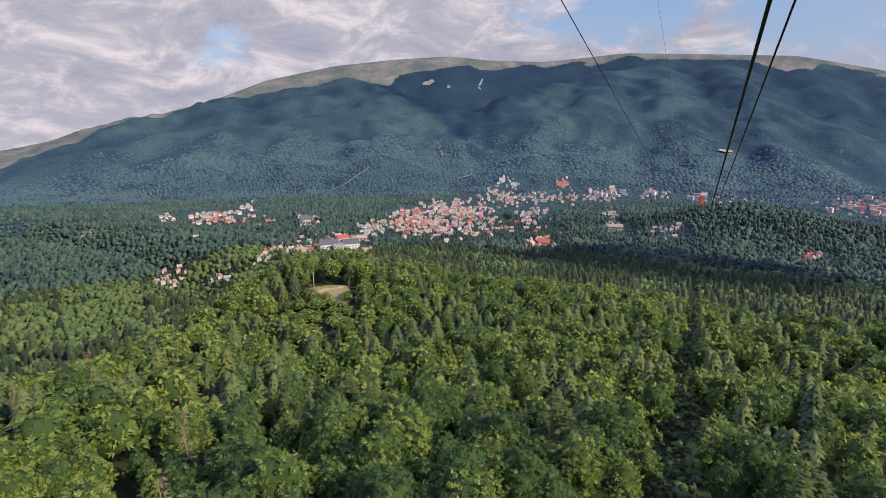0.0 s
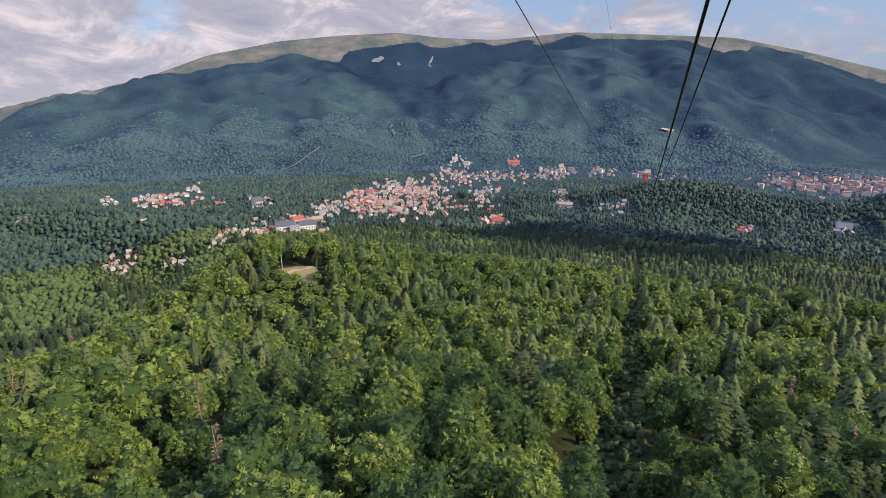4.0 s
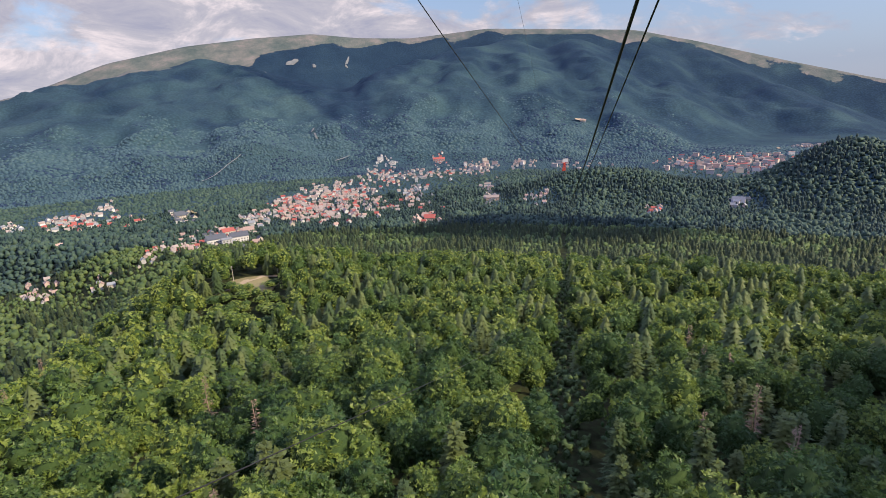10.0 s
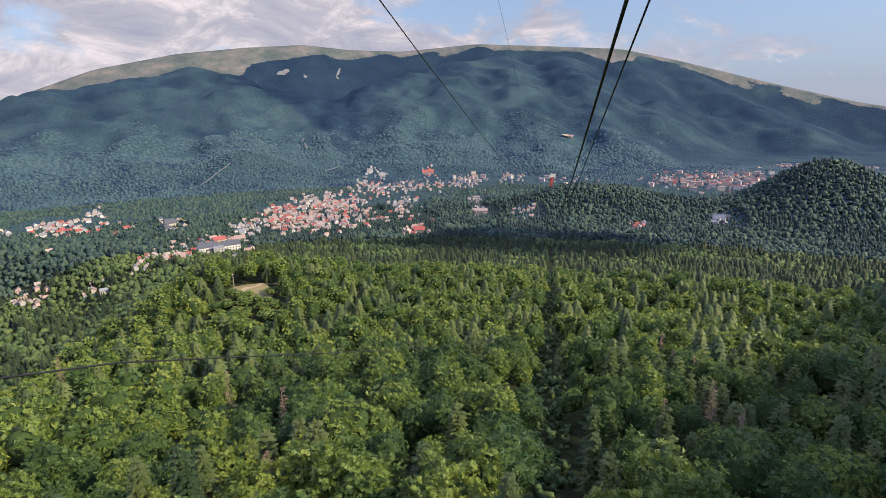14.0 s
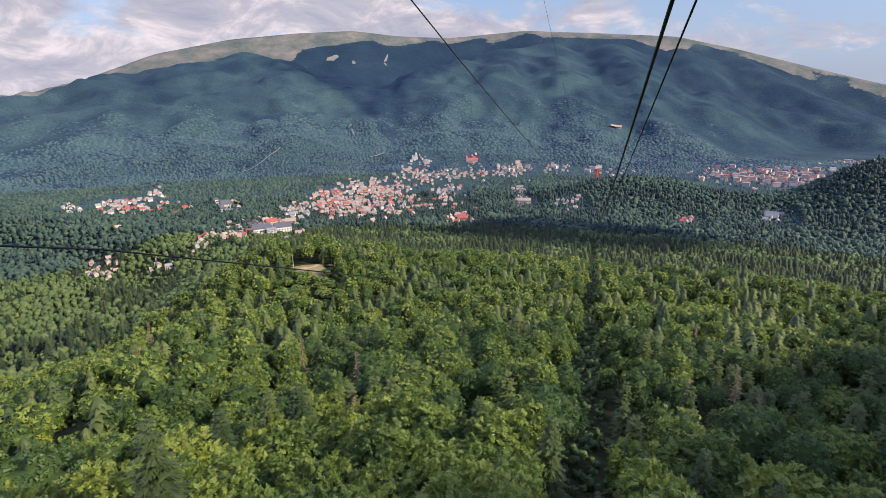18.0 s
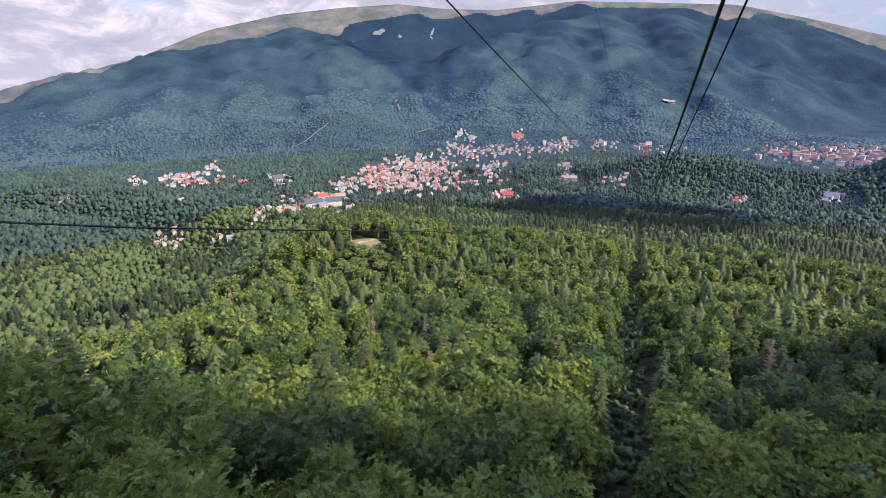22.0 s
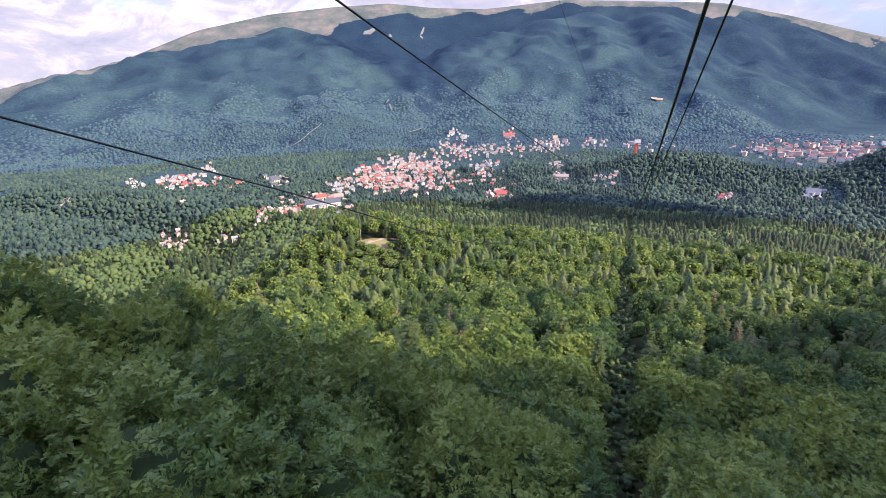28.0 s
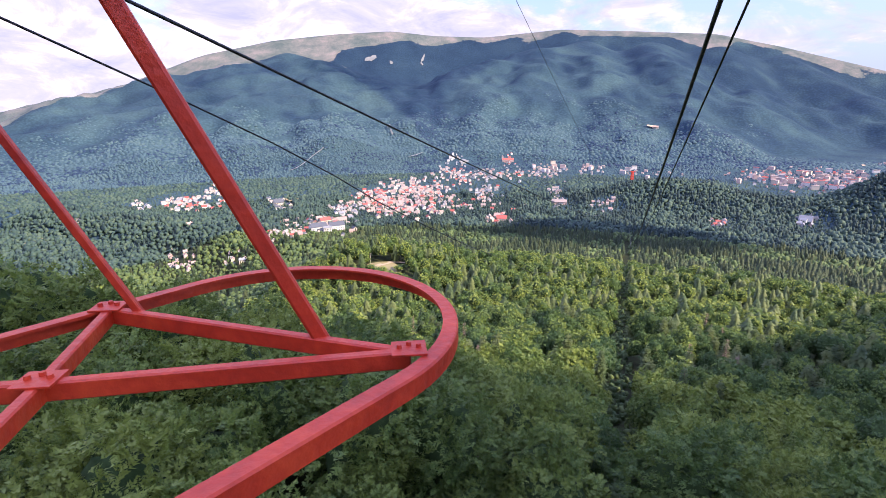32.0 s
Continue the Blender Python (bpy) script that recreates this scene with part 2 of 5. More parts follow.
def ground_material():
    """Forest floor below, woods on the far slopes, grass and scree on the tops; the far colours are blued for haze."""
    m = bpy.data.materials.new("ground_cover")
    m.use_nodes = True
    t = m.node_tree
    L = t.links
    bsdf = t.nodes["Principled BSDF"]
    bsdf.inputs["Roughness"].default_value = 0.95
    bsdf.inputs["Specular IOR Level"].default_value = 0.1
    co = t.nodes.new("ShaderNodeTexCoord")
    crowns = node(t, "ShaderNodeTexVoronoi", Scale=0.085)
    stands = node(t, "ShaderNodeTexNoise", Scale=0.0035, Detail=6.0, Roughness=0.6)
    turf = node(t, "ShaderNodeTexNoise", Scale=0.006, Detail=9.0, Roughness=0.68)
    for n in (crowns, stands, turf):
        L.new(co.outputs["Object"], n.inputs["Vector"])
    # haze is put into the colours of these woods and tops
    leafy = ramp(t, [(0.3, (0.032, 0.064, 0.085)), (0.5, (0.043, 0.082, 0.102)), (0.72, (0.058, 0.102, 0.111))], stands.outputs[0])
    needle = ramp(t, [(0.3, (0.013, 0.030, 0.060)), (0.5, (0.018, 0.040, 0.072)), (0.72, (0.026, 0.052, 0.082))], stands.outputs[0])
    # besides conifers this mask carries the basin's shade and the spur's lit strip
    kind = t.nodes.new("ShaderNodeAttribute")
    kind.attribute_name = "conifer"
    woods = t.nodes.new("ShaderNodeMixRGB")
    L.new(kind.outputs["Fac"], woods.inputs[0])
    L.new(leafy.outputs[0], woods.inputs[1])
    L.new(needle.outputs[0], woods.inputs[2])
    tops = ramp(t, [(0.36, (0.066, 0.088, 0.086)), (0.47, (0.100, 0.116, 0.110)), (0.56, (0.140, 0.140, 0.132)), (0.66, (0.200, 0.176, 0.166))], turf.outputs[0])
    # shade between the crowns, multiplied into the woods' colour
    gap_shade = ramp(t, [(0.0, (1.25, 1.25, 1.25)), (0.7, (0.55, 0.55, 0.55))], crowns.outputs["Distance"])
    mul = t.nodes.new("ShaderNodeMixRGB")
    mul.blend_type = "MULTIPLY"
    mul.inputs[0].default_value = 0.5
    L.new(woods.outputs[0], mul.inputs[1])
    L.new(gap_shade.outputs[0], mul.inputs[2])
    at = t.nodes.new("ShaderNodeAttribute")
    at.attribute_name = "open_grass"
    edge = t.nodes.new("ShaderNodeMath")
    edge.operation = "MULTIPLY_ADD"
    edge.inputs[1].default_value = 0.9
    L.new(turf.outputs[0], edge.inputs[0])
    L.new(at.outputs["Fac"], edge.inputs[2])
    cut = ramp(t, [(0.92, (0, 0, 0)), (0.97, (1, 1, 1))], edge.outputs[0])
    mix = t.nodes.new("ShaderNodeMixRGB")
    L.new(cut.outputs[0], mix.inputs[0])
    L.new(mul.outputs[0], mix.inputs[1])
    L.new(tops.outputs[0], mix.inputs[2])
    litter = node(t, "ShaderNodeTexNoise", Scale=0.5, Detail=8.0, Roughness=0.65)
    L.new(co.outputs["Object"], litter.inputs["Vector"])
    floor = ramp(t, [(0.35, (0.020, 0.026, 0.010)), (0.5, (0.036, 0.038, 0.017)), (0.68, (0.045, 0.070, 0.022))], litter.outputs[0])
    close = t.nodes.new("ShaderNodeAttribute")
    close.attribute_name = "forest_floor"
    under = t.nodes.new("ShaderNodeMixRGB")
    L.new(close.outputs["Fac"], under.inputs[0])
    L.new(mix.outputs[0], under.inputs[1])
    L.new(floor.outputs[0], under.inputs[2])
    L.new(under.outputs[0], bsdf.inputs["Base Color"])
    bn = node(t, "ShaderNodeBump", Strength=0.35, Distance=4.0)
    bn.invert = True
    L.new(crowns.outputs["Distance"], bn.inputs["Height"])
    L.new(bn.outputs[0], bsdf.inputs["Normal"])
    return m


GROUND = ground_material()


# ---- the lie of the land ----
EYE = 120.0                 # height of the ropeway's cabin at the start of the walk
ALONG = (0.442, 0.897)      # bearing of the ropeway, downhill
HILL = ([-520, -340, -200, -120, -80, -50, 0, 29, 63, 86, 129, 171, 229, 286, 343, 457, 571, 800],
        [332, 242, 170, 130, 116, 100.2, 82.2, 73.2, 66.2, 61.2, 48.2, 40.2, 35, 25.8, 17.5, 9, 5, 4])
# skyline: bearing and elevation angle from the start, fitted to the camera's view
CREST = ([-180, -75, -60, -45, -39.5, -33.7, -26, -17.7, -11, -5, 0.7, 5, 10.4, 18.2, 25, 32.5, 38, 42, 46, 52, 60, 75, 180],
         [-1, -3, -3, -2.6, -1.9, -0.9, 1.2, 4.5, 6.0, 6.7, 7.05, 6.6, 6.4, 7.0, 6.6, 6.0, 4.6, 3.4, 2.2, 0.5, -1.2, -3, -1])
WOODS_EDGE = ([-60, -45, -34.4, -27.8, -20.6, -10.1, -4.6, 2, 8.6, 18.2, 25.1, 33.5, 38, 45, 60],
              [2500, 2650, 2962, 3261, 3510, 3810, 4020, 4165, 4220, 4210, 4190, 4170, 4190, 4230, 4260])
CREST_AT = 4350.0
# ridge lines of the range, placed to fit the camera's view: slope of the flanks, then places along the ridge
RIDGES = [
    (0.52, [(-673, 3777, 436), (-426, 3417, 300), (-145, 2990, 175), (-3, 2538, 30), (84, 2008, -80)]),
    (0.27, [(-673, 3777, 436), (-1246, 3327, 287), (-1521, 2885, 113), (-1674, 2445, -38), (-1728, 2024, -110)]),
    (0.34, [(-426, 3417, 290), (-330, 2700, 125), (-260, 2100, 5), (-190, 1680, -88)]),
    (0.34, [(-960, 3550, 352), (-800, 2800, 170), (-640, 2200, 15), (-470, 1700, -80)]),
    (0.36, [(-1246, 3327, 285), (-1130, 2600, 110), (-960, 2050, -15), (-800, 1640, -85)]),
    (0.52, [(1382, 3719, 520), (922, 3610, 445), (496, 3297, 330), (200, 2835, 165), (80, 2238, -10)]),
    (0.46, [(720, 3470, 390), (470, 2750, 190), (330, 2200, -5), (270, 1960, -88)]),
    (0.46, [(1040, 3640, 470), (800, 2900, 255), (600, 2250, 25), (520, 1960, -88)]),
    (0.46, [(1382, 3719, 520), (1200, 2900, 275), (980, 2150, 20), (880, 1800, -88)]),
    (0.48, [(1800, 3560, 510), (1560, 2800, 255), (1300, 2050, 5), (1180, 1760, -88)]),
    (0.50, [(2188, 3376, 468), (2088, 2853, 188), (1879, 2250, -30), (1662, 1763, -120)]),
    (0.48, [(2600, 3300, 400), (2650, 2700, 150), (2500, 2150, -20), (2350, 1800, -110)]),
]


def waves(x, y, size, seed):
    """Smooth rolling noise from a few crossed sine waves, about -1 to 1."""
    rng = np.random.RandomState(seed)
    total = 0.0
    for k in range(7):
        a, ph = rng.uniform(0, 2 * math.pi, 2)
        s = size * rng.uniform(0.6, 1.7)
        total = total + np.sin((x * math.cos(a) + y * math.sin(a)) * 2 * math.pi / s + ph + 1.3 * np.sin((x * math.sin(a) - y * math.cos(a)) * 2 * math.pi / (s * 1.6)))
    return total / 3.6


def smooth(lo, hi, v):
    t = np.clip((v - lo) / (hi - lo), 0, 1)
    return t * t * (3 - 2 * t)


def curve(table, v, span):
    """A table read with rounded corners."""
    return sum(np.interp(v + d * span, *table) for d in (-1, -0.5, 0, 0.5, 1)) / 5


def bump_at(x, y, cx, cy, sx, sy, h, turn=0.0):
    c, s = math.cos(radians(turn)), math.sin(radians(turn))
    dx, dy = x - cx, y - cy
    return h * np.exp(-((dx * c + dy * s) / sx) ** 2 - ((dy * c - dx * s) / sy) ** 2)


# stretch of the land to fit the view: distance built, distance in relief
REACH = ([0, 250, 1100, 2000, 3300, 4350, 4900, 9000], [0, 250, 650, 1090, 2600, 4350, 4900, 9000])


def soft_max(a, b, width):
    return np.maximum(a, b) + width * np.log1p(np.exp(-np.abs(a - b) / width))


def along(x, y, points, slope):
    """Height of a rounded ridge that falls off on both sides of its line."""
    best = np.full(np.shape(x), -1e4)
    for (x0, y0, z0), (x1, y1, z1) in zip(points, points[1:]):
        dx, dy = x1 - x0, y1 - y0
        q = np.clip(((x - x0) * dx + (y - y0) * dy) / (dx * dx + dy * dy), 0, 1)
        d = np.hypot(x - x0 - q * dx, y - y0 - q * dy)
        best = np.maximum(best, z0 + q * (z1 - z0) - slope * (np.sqrt(d * d + 8100) - 90))
    return best


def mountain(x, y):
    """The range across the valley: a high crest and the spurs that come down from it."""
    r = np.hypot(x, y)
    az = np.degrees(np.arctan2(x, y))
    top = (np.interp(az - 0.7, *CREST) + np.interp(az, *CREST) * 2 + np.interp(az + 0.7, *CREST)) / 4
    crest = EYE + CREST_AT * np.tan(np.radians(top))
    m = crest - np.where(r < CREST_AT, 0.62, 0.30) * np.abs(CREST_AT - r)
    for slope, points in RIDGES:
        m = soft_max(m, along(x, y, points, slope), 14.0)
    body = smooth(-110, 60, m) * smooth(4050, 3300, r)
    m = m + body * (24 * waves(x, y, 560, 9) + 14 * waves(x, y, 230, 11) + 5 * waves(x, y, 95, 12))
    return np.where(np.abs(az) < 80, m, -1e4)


def land(x, y):
    """Height of the ground and openness of the far slopes; the valley is stretched away from EYE, shaped to keep its
    look from there.
    """
    x, y = np.asarray(x, float), np.asarray(y, float)
    r = np.hypot(x, y) + 1e-6
    k = (np.interp(r - 30, *REACH) + np.interp(r, *REACH) * 2 + np.interp(r + 30, *REACH)) / 4 / r
    k = np.where(r < 200, 1.0, k)
    h = EYE + (relief(x * k, y * k) - EYE) / k
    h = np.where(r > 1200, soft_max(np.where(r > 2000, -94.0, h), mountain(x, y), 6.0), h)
    az = np.degrees(np.arctan2(x, y))
    edge = np.interp(az, *WOODS_EDGE) + 90 * waves(az * 40, r, 330, 21)
    return h, smooth(-70, 170, r - edge)


def relief(x, y):
    """Height of the hill below the ropeway and of the valley floor."""
    x, y = np.asarray(x, float), np.asarray(y, float)
    v = x * ALONG[0] + y * ALONG[1]
    u = x * ALONG[1] - y * ALONG[0]
    r = np.hypot(x, y)
    h = curve(HILL, v, 14)
    brink = -95 - 0.40 * v
    left = 0.20 * np.clip(-u - 18, 0, 50) * smooth(-68, -30, v) * smooth(190, 110, v) + 0.05 * np.clip(-u - 68, 0, 60) * smooth(200, 120, v)
    left = left + 0.42 * (np.sqrt(np.clip(brink - u, 0, 260) ** 2 + 100) - 10) * smooth(330, 215, v) * smooth(-90, -40, v)
    right = 0.25 * np.clip(u - 30, 0, 150) * smooth(150, -30, v)
    h = h - (left + right) * smooth(430, 180, v)
    h = h + bump_at(x, y, -92, -36, 42, 40, 7) + bump_at(x, y, -62, 262, 70, 42, 9) + bump_at(x, y, -62, -62, 26, 22, 2.5)
    h = h + 2.2 * waves(x, y, 95, 3) * smooth(500, 120, r) + bump_at(x, y, 345, 580, 105, 60, 27, -30) + bump_at(x, y, 548, 430, 85, 80, 62, 10)
    return np.maximum(h, 3 + 3 * waves(x, y, 420, 5))


def conifer_shade_share(x, y):
    """How much of the woods on the range is conifer or painted dark: the basin, right side and heights stand as if
    shaded, the left spur as if sunlit.
    """
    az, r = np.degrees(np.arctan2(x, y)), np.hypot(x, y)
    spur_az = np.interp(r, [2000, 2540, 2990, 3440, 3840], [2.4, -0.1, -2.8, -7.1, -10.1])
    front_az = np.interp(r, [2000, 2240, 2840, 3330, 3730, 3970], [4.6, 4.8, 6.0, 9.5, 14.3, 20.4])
    # shade of the basin and sun on the spur, put into the tree mix
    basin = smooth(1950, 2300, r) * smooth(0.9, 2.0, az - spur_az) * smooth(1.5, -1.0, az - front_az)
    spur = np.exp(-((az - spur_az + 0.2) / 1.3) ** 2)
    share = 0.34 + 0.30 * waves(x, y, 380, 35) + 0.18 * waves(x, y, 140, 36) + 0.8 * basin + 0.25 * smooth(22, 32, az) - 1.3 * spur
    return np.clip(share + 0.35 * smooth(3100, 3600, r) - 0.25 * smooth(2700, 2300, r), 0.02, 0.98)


def mesh_arrays(name, verts, faces, material, index=None):
    """A mesh from numpy arrays: verts n x 3, faces m x 3 or m x 4."""
    me = bpy.data.meshes.new(name)
    k = faces.shape[1]
    me.vertices.add(len(verts))
    me.vertices.foreach_set("co", np.ascontiguousarray(verts, np.float32).ravel())
    me.loops.add(faces.size)
    me.loops.foreach_set("vertex_index", faces.astype(np.int32).ravel())
    me.polygons.add(len(faces))
    me.polygons.foreach_set("loop_start", np.arange(0, faces.size, k, dtype=np.int32))
    me.polygons.foreach_set("loop_total", np.full(len(faces), k, np.int32))
    for one in (material if isinstance(material, (list, tuple)) else [material]):
        me.materials.append(one)
    if index is not None:
        me.polygons.foreach_set("material_index", index.astype(np.int32))
    me.update(calc_edges=True)
    return me


def build_ground():
    az = np.concatenate([np.arange(-180, -62, 4.0), np.arange(-62, 62, 0.3), np.arange(62, 180, 4.0)])
    r = np.concatenate([[0.004], np.geomspace(2.5, 10, 4), np.geomspace(12, 1000, 90), np.geomspace(1016, 3300, 110), np.linspace(3325, 4350, 46), np.linspace(4380, 4900, 6)])
    A, Rr = np.meshgrid(np.radians(az), r)
    # the sheet is centred on the hillside below the ropeway
    x, y = Rr * np.sin(A) , Rr * np.cos(A)
    z, g = land(x, y)
    n, k = len(r), len(az)
    idx = np.arange(n * k).reshape(n, k)
    nxt = np.roll(idx, -1, axis=1)
    faces = np.stack([idx[:-1], idx[1:], nxt[1:], nxt[:-1]], -1).reshape(-1, 4)[:, ::-1]
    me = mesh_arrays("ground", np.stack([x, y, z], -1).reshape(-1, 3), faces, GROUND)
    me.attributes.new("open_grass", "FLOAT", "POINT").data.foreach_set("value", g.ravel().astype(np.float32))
    me.attributes.new("conifer", "FLOAT", "POINT").data.foreach_set("value", conifer_shade_share(x, y).ravel().astype(np.float32))
    me.attributes.new("forest_floor", "FLOAT", "POINT").data.foreach_set("value", smooth(1100, 600, Rr).ravel().astype(np.float32))
    me.polygons.foreach_set("use_smooth", [True] * len(me.polygons))
    ob = new("ground", me)
    return tagged(ob, "wooded hillside, valley floor and mountain range", "ground", kind="structure")


build_ground()

# ---- trees ----
def part(name, mesh, parent, label=""):
    ob = new(name, mesh)
    ob.parent = parent
    return tagged(ob, label)


def diamonds(centres, axes, sides, lengths, widths, fold=0.25):
    """Leaf sprays: each a folded four-cornered blade along axes, sides across."""
    n = len(centres)
    normal = np.cross(axes, sides)
    tip = centres + axes * lengths[:, None] * 0.5
    tail = centres - axes * lengths[:, None] * 0.5
    lift = normal * (widths * fold)[:, None]
    left = centres + sides * widths[:, None] * 0.5 - lift
    right = centres - sides * widths[:, None] * 0.5 - lift
    v = np.stack([tail, left, tip, right], 1).reshape(-1, 3)
    k = np.arange(n)[:, None] * 4
    f = np.concatenate([k + [[0, 1, 2]], k + [[0, 2, 3]]], 0)
    return v, f


def unit(a):
    return a / (np.linalg.norm(a, axis=1, keepdims=True) + 1e-9)


def blob(centre, size, n=7, rows=4):
    """A low closed hull, the dense inside of a crown."""
    v, f = [(centre[0], centre[1], centre[2] + size[2])], []
    for j in range(1, rows):
        th = math.pi * j / rows
        v += [(centre[0] + size[0] * math.sin(th) * math.cos(2 * math.pi * i / n), centre[1] + size[1] * math.sin(th) * math.sin(2 * math.pi * i / n),
               centre[2] + size[2] * math.cos(th)) for i in range(n)]
    v.append((centre[0], centre[1], centre[2] - size[2]))
    f += [(0, 1 + i, 1 + (i + 1) % n) for i in range(n)]
    for j in range(rows - 2):
        a, b = 1 + j * n, 1 + (j + 1) * n
        for i in range(n):
            k = (i + 1) % n
            f += [(a + i, b + i, b + k), (a + i, b + k, a + k)]
    last, a = len(v) - 1, 1 + (rows - 2) * n
    f += [(last, a + (i + 1) % n, a + i) for i in range(n)]
    return np.array(v, float), np.array(f)


def join(pieces):
    v, f, base = [], [], 0
    for pv, pf in pieces:
        v.append(pv)
        f.append(pf + base)
        base += len(pv)
    return np.concatenate(v), np.concatenate(f)


def leaves(centres, axes, sides, lengths, widths):
    """Small pointed leaf tufts, one three-cornered blade each."""
    tail = centres - axes * lengths[:, None] * 0.5
    v = np.stack([centres + axes * lengths[:, None] * 0.5, tail + sides * widths[:, None] * 0.5, tail - sides * widths[:, None] * 0.5], 1).reshape(-1, 3)
    return v, np.arange(len(v)).reshape(-1, 3)


def dome(seed, d):
    """Reach of a billowing crown 13 m tall in the directions d, seen from its heart at 7 m."""
    rng = np.random.RandomState(seed)
    lobes = unit(rng.normal(size=(24, 3)) + [0, 0, 0.45])
    sizes = rng.uniform(0.20, 0.38, 24)
    near = np.exp(-(np.arccos(np.clip(d @ lobes.T, -1, 1)) / sizes) ** 2)
    swell = np.clip(near.sum(1), 0, 1.15)
    sway = 1 + 0.10 * np.sin(np.arctan2(d[:, 1], d[:, 0]) * 2 + seed)
    return (0.68 + 0.36 * swell) * sway


def beech_core(seed, share=0.80, n=12, rows=9):
    """An uneven dark hull inside the crown, standing in for the shade between its leaves."""
    V, F = blob((0, 0, 0), (1, 1, 1), n, rows)
    V = V * (dome(seed, unit(V)) * share)[:, None] * [3.6, 3.6, 5.0] + [0, 0, 7.4]
    return V, F


def beech_shell(seed, n, rows, rough, share=0.96):
    """The outside of a crown in the distance: a billowing hull of small facets."""
    rng = np.random.RandomState(seed + 300)
    V, F = blob((0, 0, 0), (1, 1, 1), n, rows)
    for j in range(1, rows):                              # rows set off against each other
        ring = V[1 + (j - 1) * n:1 + j * n]
        a = math.pi * (j % 2) / n
        ring[:, :2] = ring[:, :2] @ np.array([[math.cos(a), math.sin(a)], [-math.sin(a), math.cos(a)]])
    d = unit(V + rng.normal(size=V.shape) * 0.5 / n)
    reach = dome(seed, d) * share * (1 + rng.normal(size=len(V)) * rough)
    return d * reach[:, None] * [3.6, 3.6, 5.0] + [0, 0, 7.4], F


def beech_tufts(seed, count, blade):
    """Loose tufts of leaves that break the outline of a crown."""
    rng = np.random.RandomState(seed + 700)
    d = unit(rng.normal(size=(count, 3)) + [0, 0, 0.5])
    p = d * (dome(seed, d) * rng.uniform(0.92, 1.08, count))[:, None] * [3.6, 3.6, 5.0] + [0, 0, 7.4]
    up = unit(d + rng.normal(size=(count, 3)) * 0.5 + [0, 0, 0.3])
    axis = rng.normal(size=(count, 3)) + d * 0.6
    axis = unit(axis - up * (axis * up).sum(1, keepdims=True))
    return leaves(p, axis, np.cross(up, axis), blade * rng.uniform(0.8, 1.6, count), blade * rng.uniform(0.5, 1.0, count))


def beech_crown(seed, sprays, pairs, blade, reach=1.0):
    """A domed crown of leafy twigs: each twig leans out and up and carries leaves in two rows."""
    rng = np.random.RandomState(seed + 900)
    k = np.arange(sprays) + 0.5
    z = 1 - 1.45 * k / sprays
    turn = k * 2.39996 + rng.uniform(-0.3, 0.3, sprays)
    d = unit(np.column_stack([np.sqrt(1 - z * z) * np.cos(turn), np.sqrt(1 - z * z) * np.sin(turn), z]) + rng.normal(size=(sprays, 3)) * 0.08)
    root = d * (dome(seed, d) * rng.uniform(0.80, 1.0, sprays))[:, None] * [3.6, 3.6, 5.0] + [0, 0, 7.4]
    out = unit(d * [1 / 3.6, 1 / 3.6, 1 / 5.0])
    run = unit(out * 0.55 + rng.normal(size=(sprays, 3)) * 0.55 + [0, 0, 0.35])
    face = unit(out * 0.8 + [0, 0, 0.50] + rng.normal(size=(sprays, 3)) * 0.30)
    face = unit(face - run * (face * run).sum(1, keepdims=True))
    wide = np.cross(face, run)
    count = sprays * pairs * 2
    w = np.repeat(np.arange(sprays), pairs * 2)
    q = np.tile(np.repeat((np.arange(pairs) + 0.5) / pairs, 2), sprays)
    hand = np.tile([-1.0, 1.0], sprays * pairs)
    long = reach * rng.uniform(0.7, 1.35, sprays)[w]
    stalk = blade * 0.55 * (1.25 - 0.7 * q)
    p = root[w] + run[w] * (q * long)[:, None] + wide[w] * (hand * stalk)[:, None] - face[w] * (0.22 * q * q * long)[:, None] + rng.normal(size=(count, 3)) * 0.03
    axis = run[w] * 0.75 + wide[w] * hand[:, None] * 0.8 + rng.normal(size=(count, 3)) * 0.22
    up = unit(face[w] + rng.normal(size=(count, 3)) * 0.28)
    axis = unit(axis - up * (axis * up).sum(1, keepdims=True))
    return leaves(p, axis, np.cross(up, axis), blade * rng.uniform(0.9, 1.5, count) * (1.2 - 0.4 * q), blade * rng.uniform(0.5, 0.85, count))


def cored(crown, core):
    """A leafy crown round a core coloured dark for inner shade; the third item names the faces of the core."""
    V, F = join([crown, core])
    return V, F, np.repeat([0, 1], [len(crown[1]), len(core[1])])


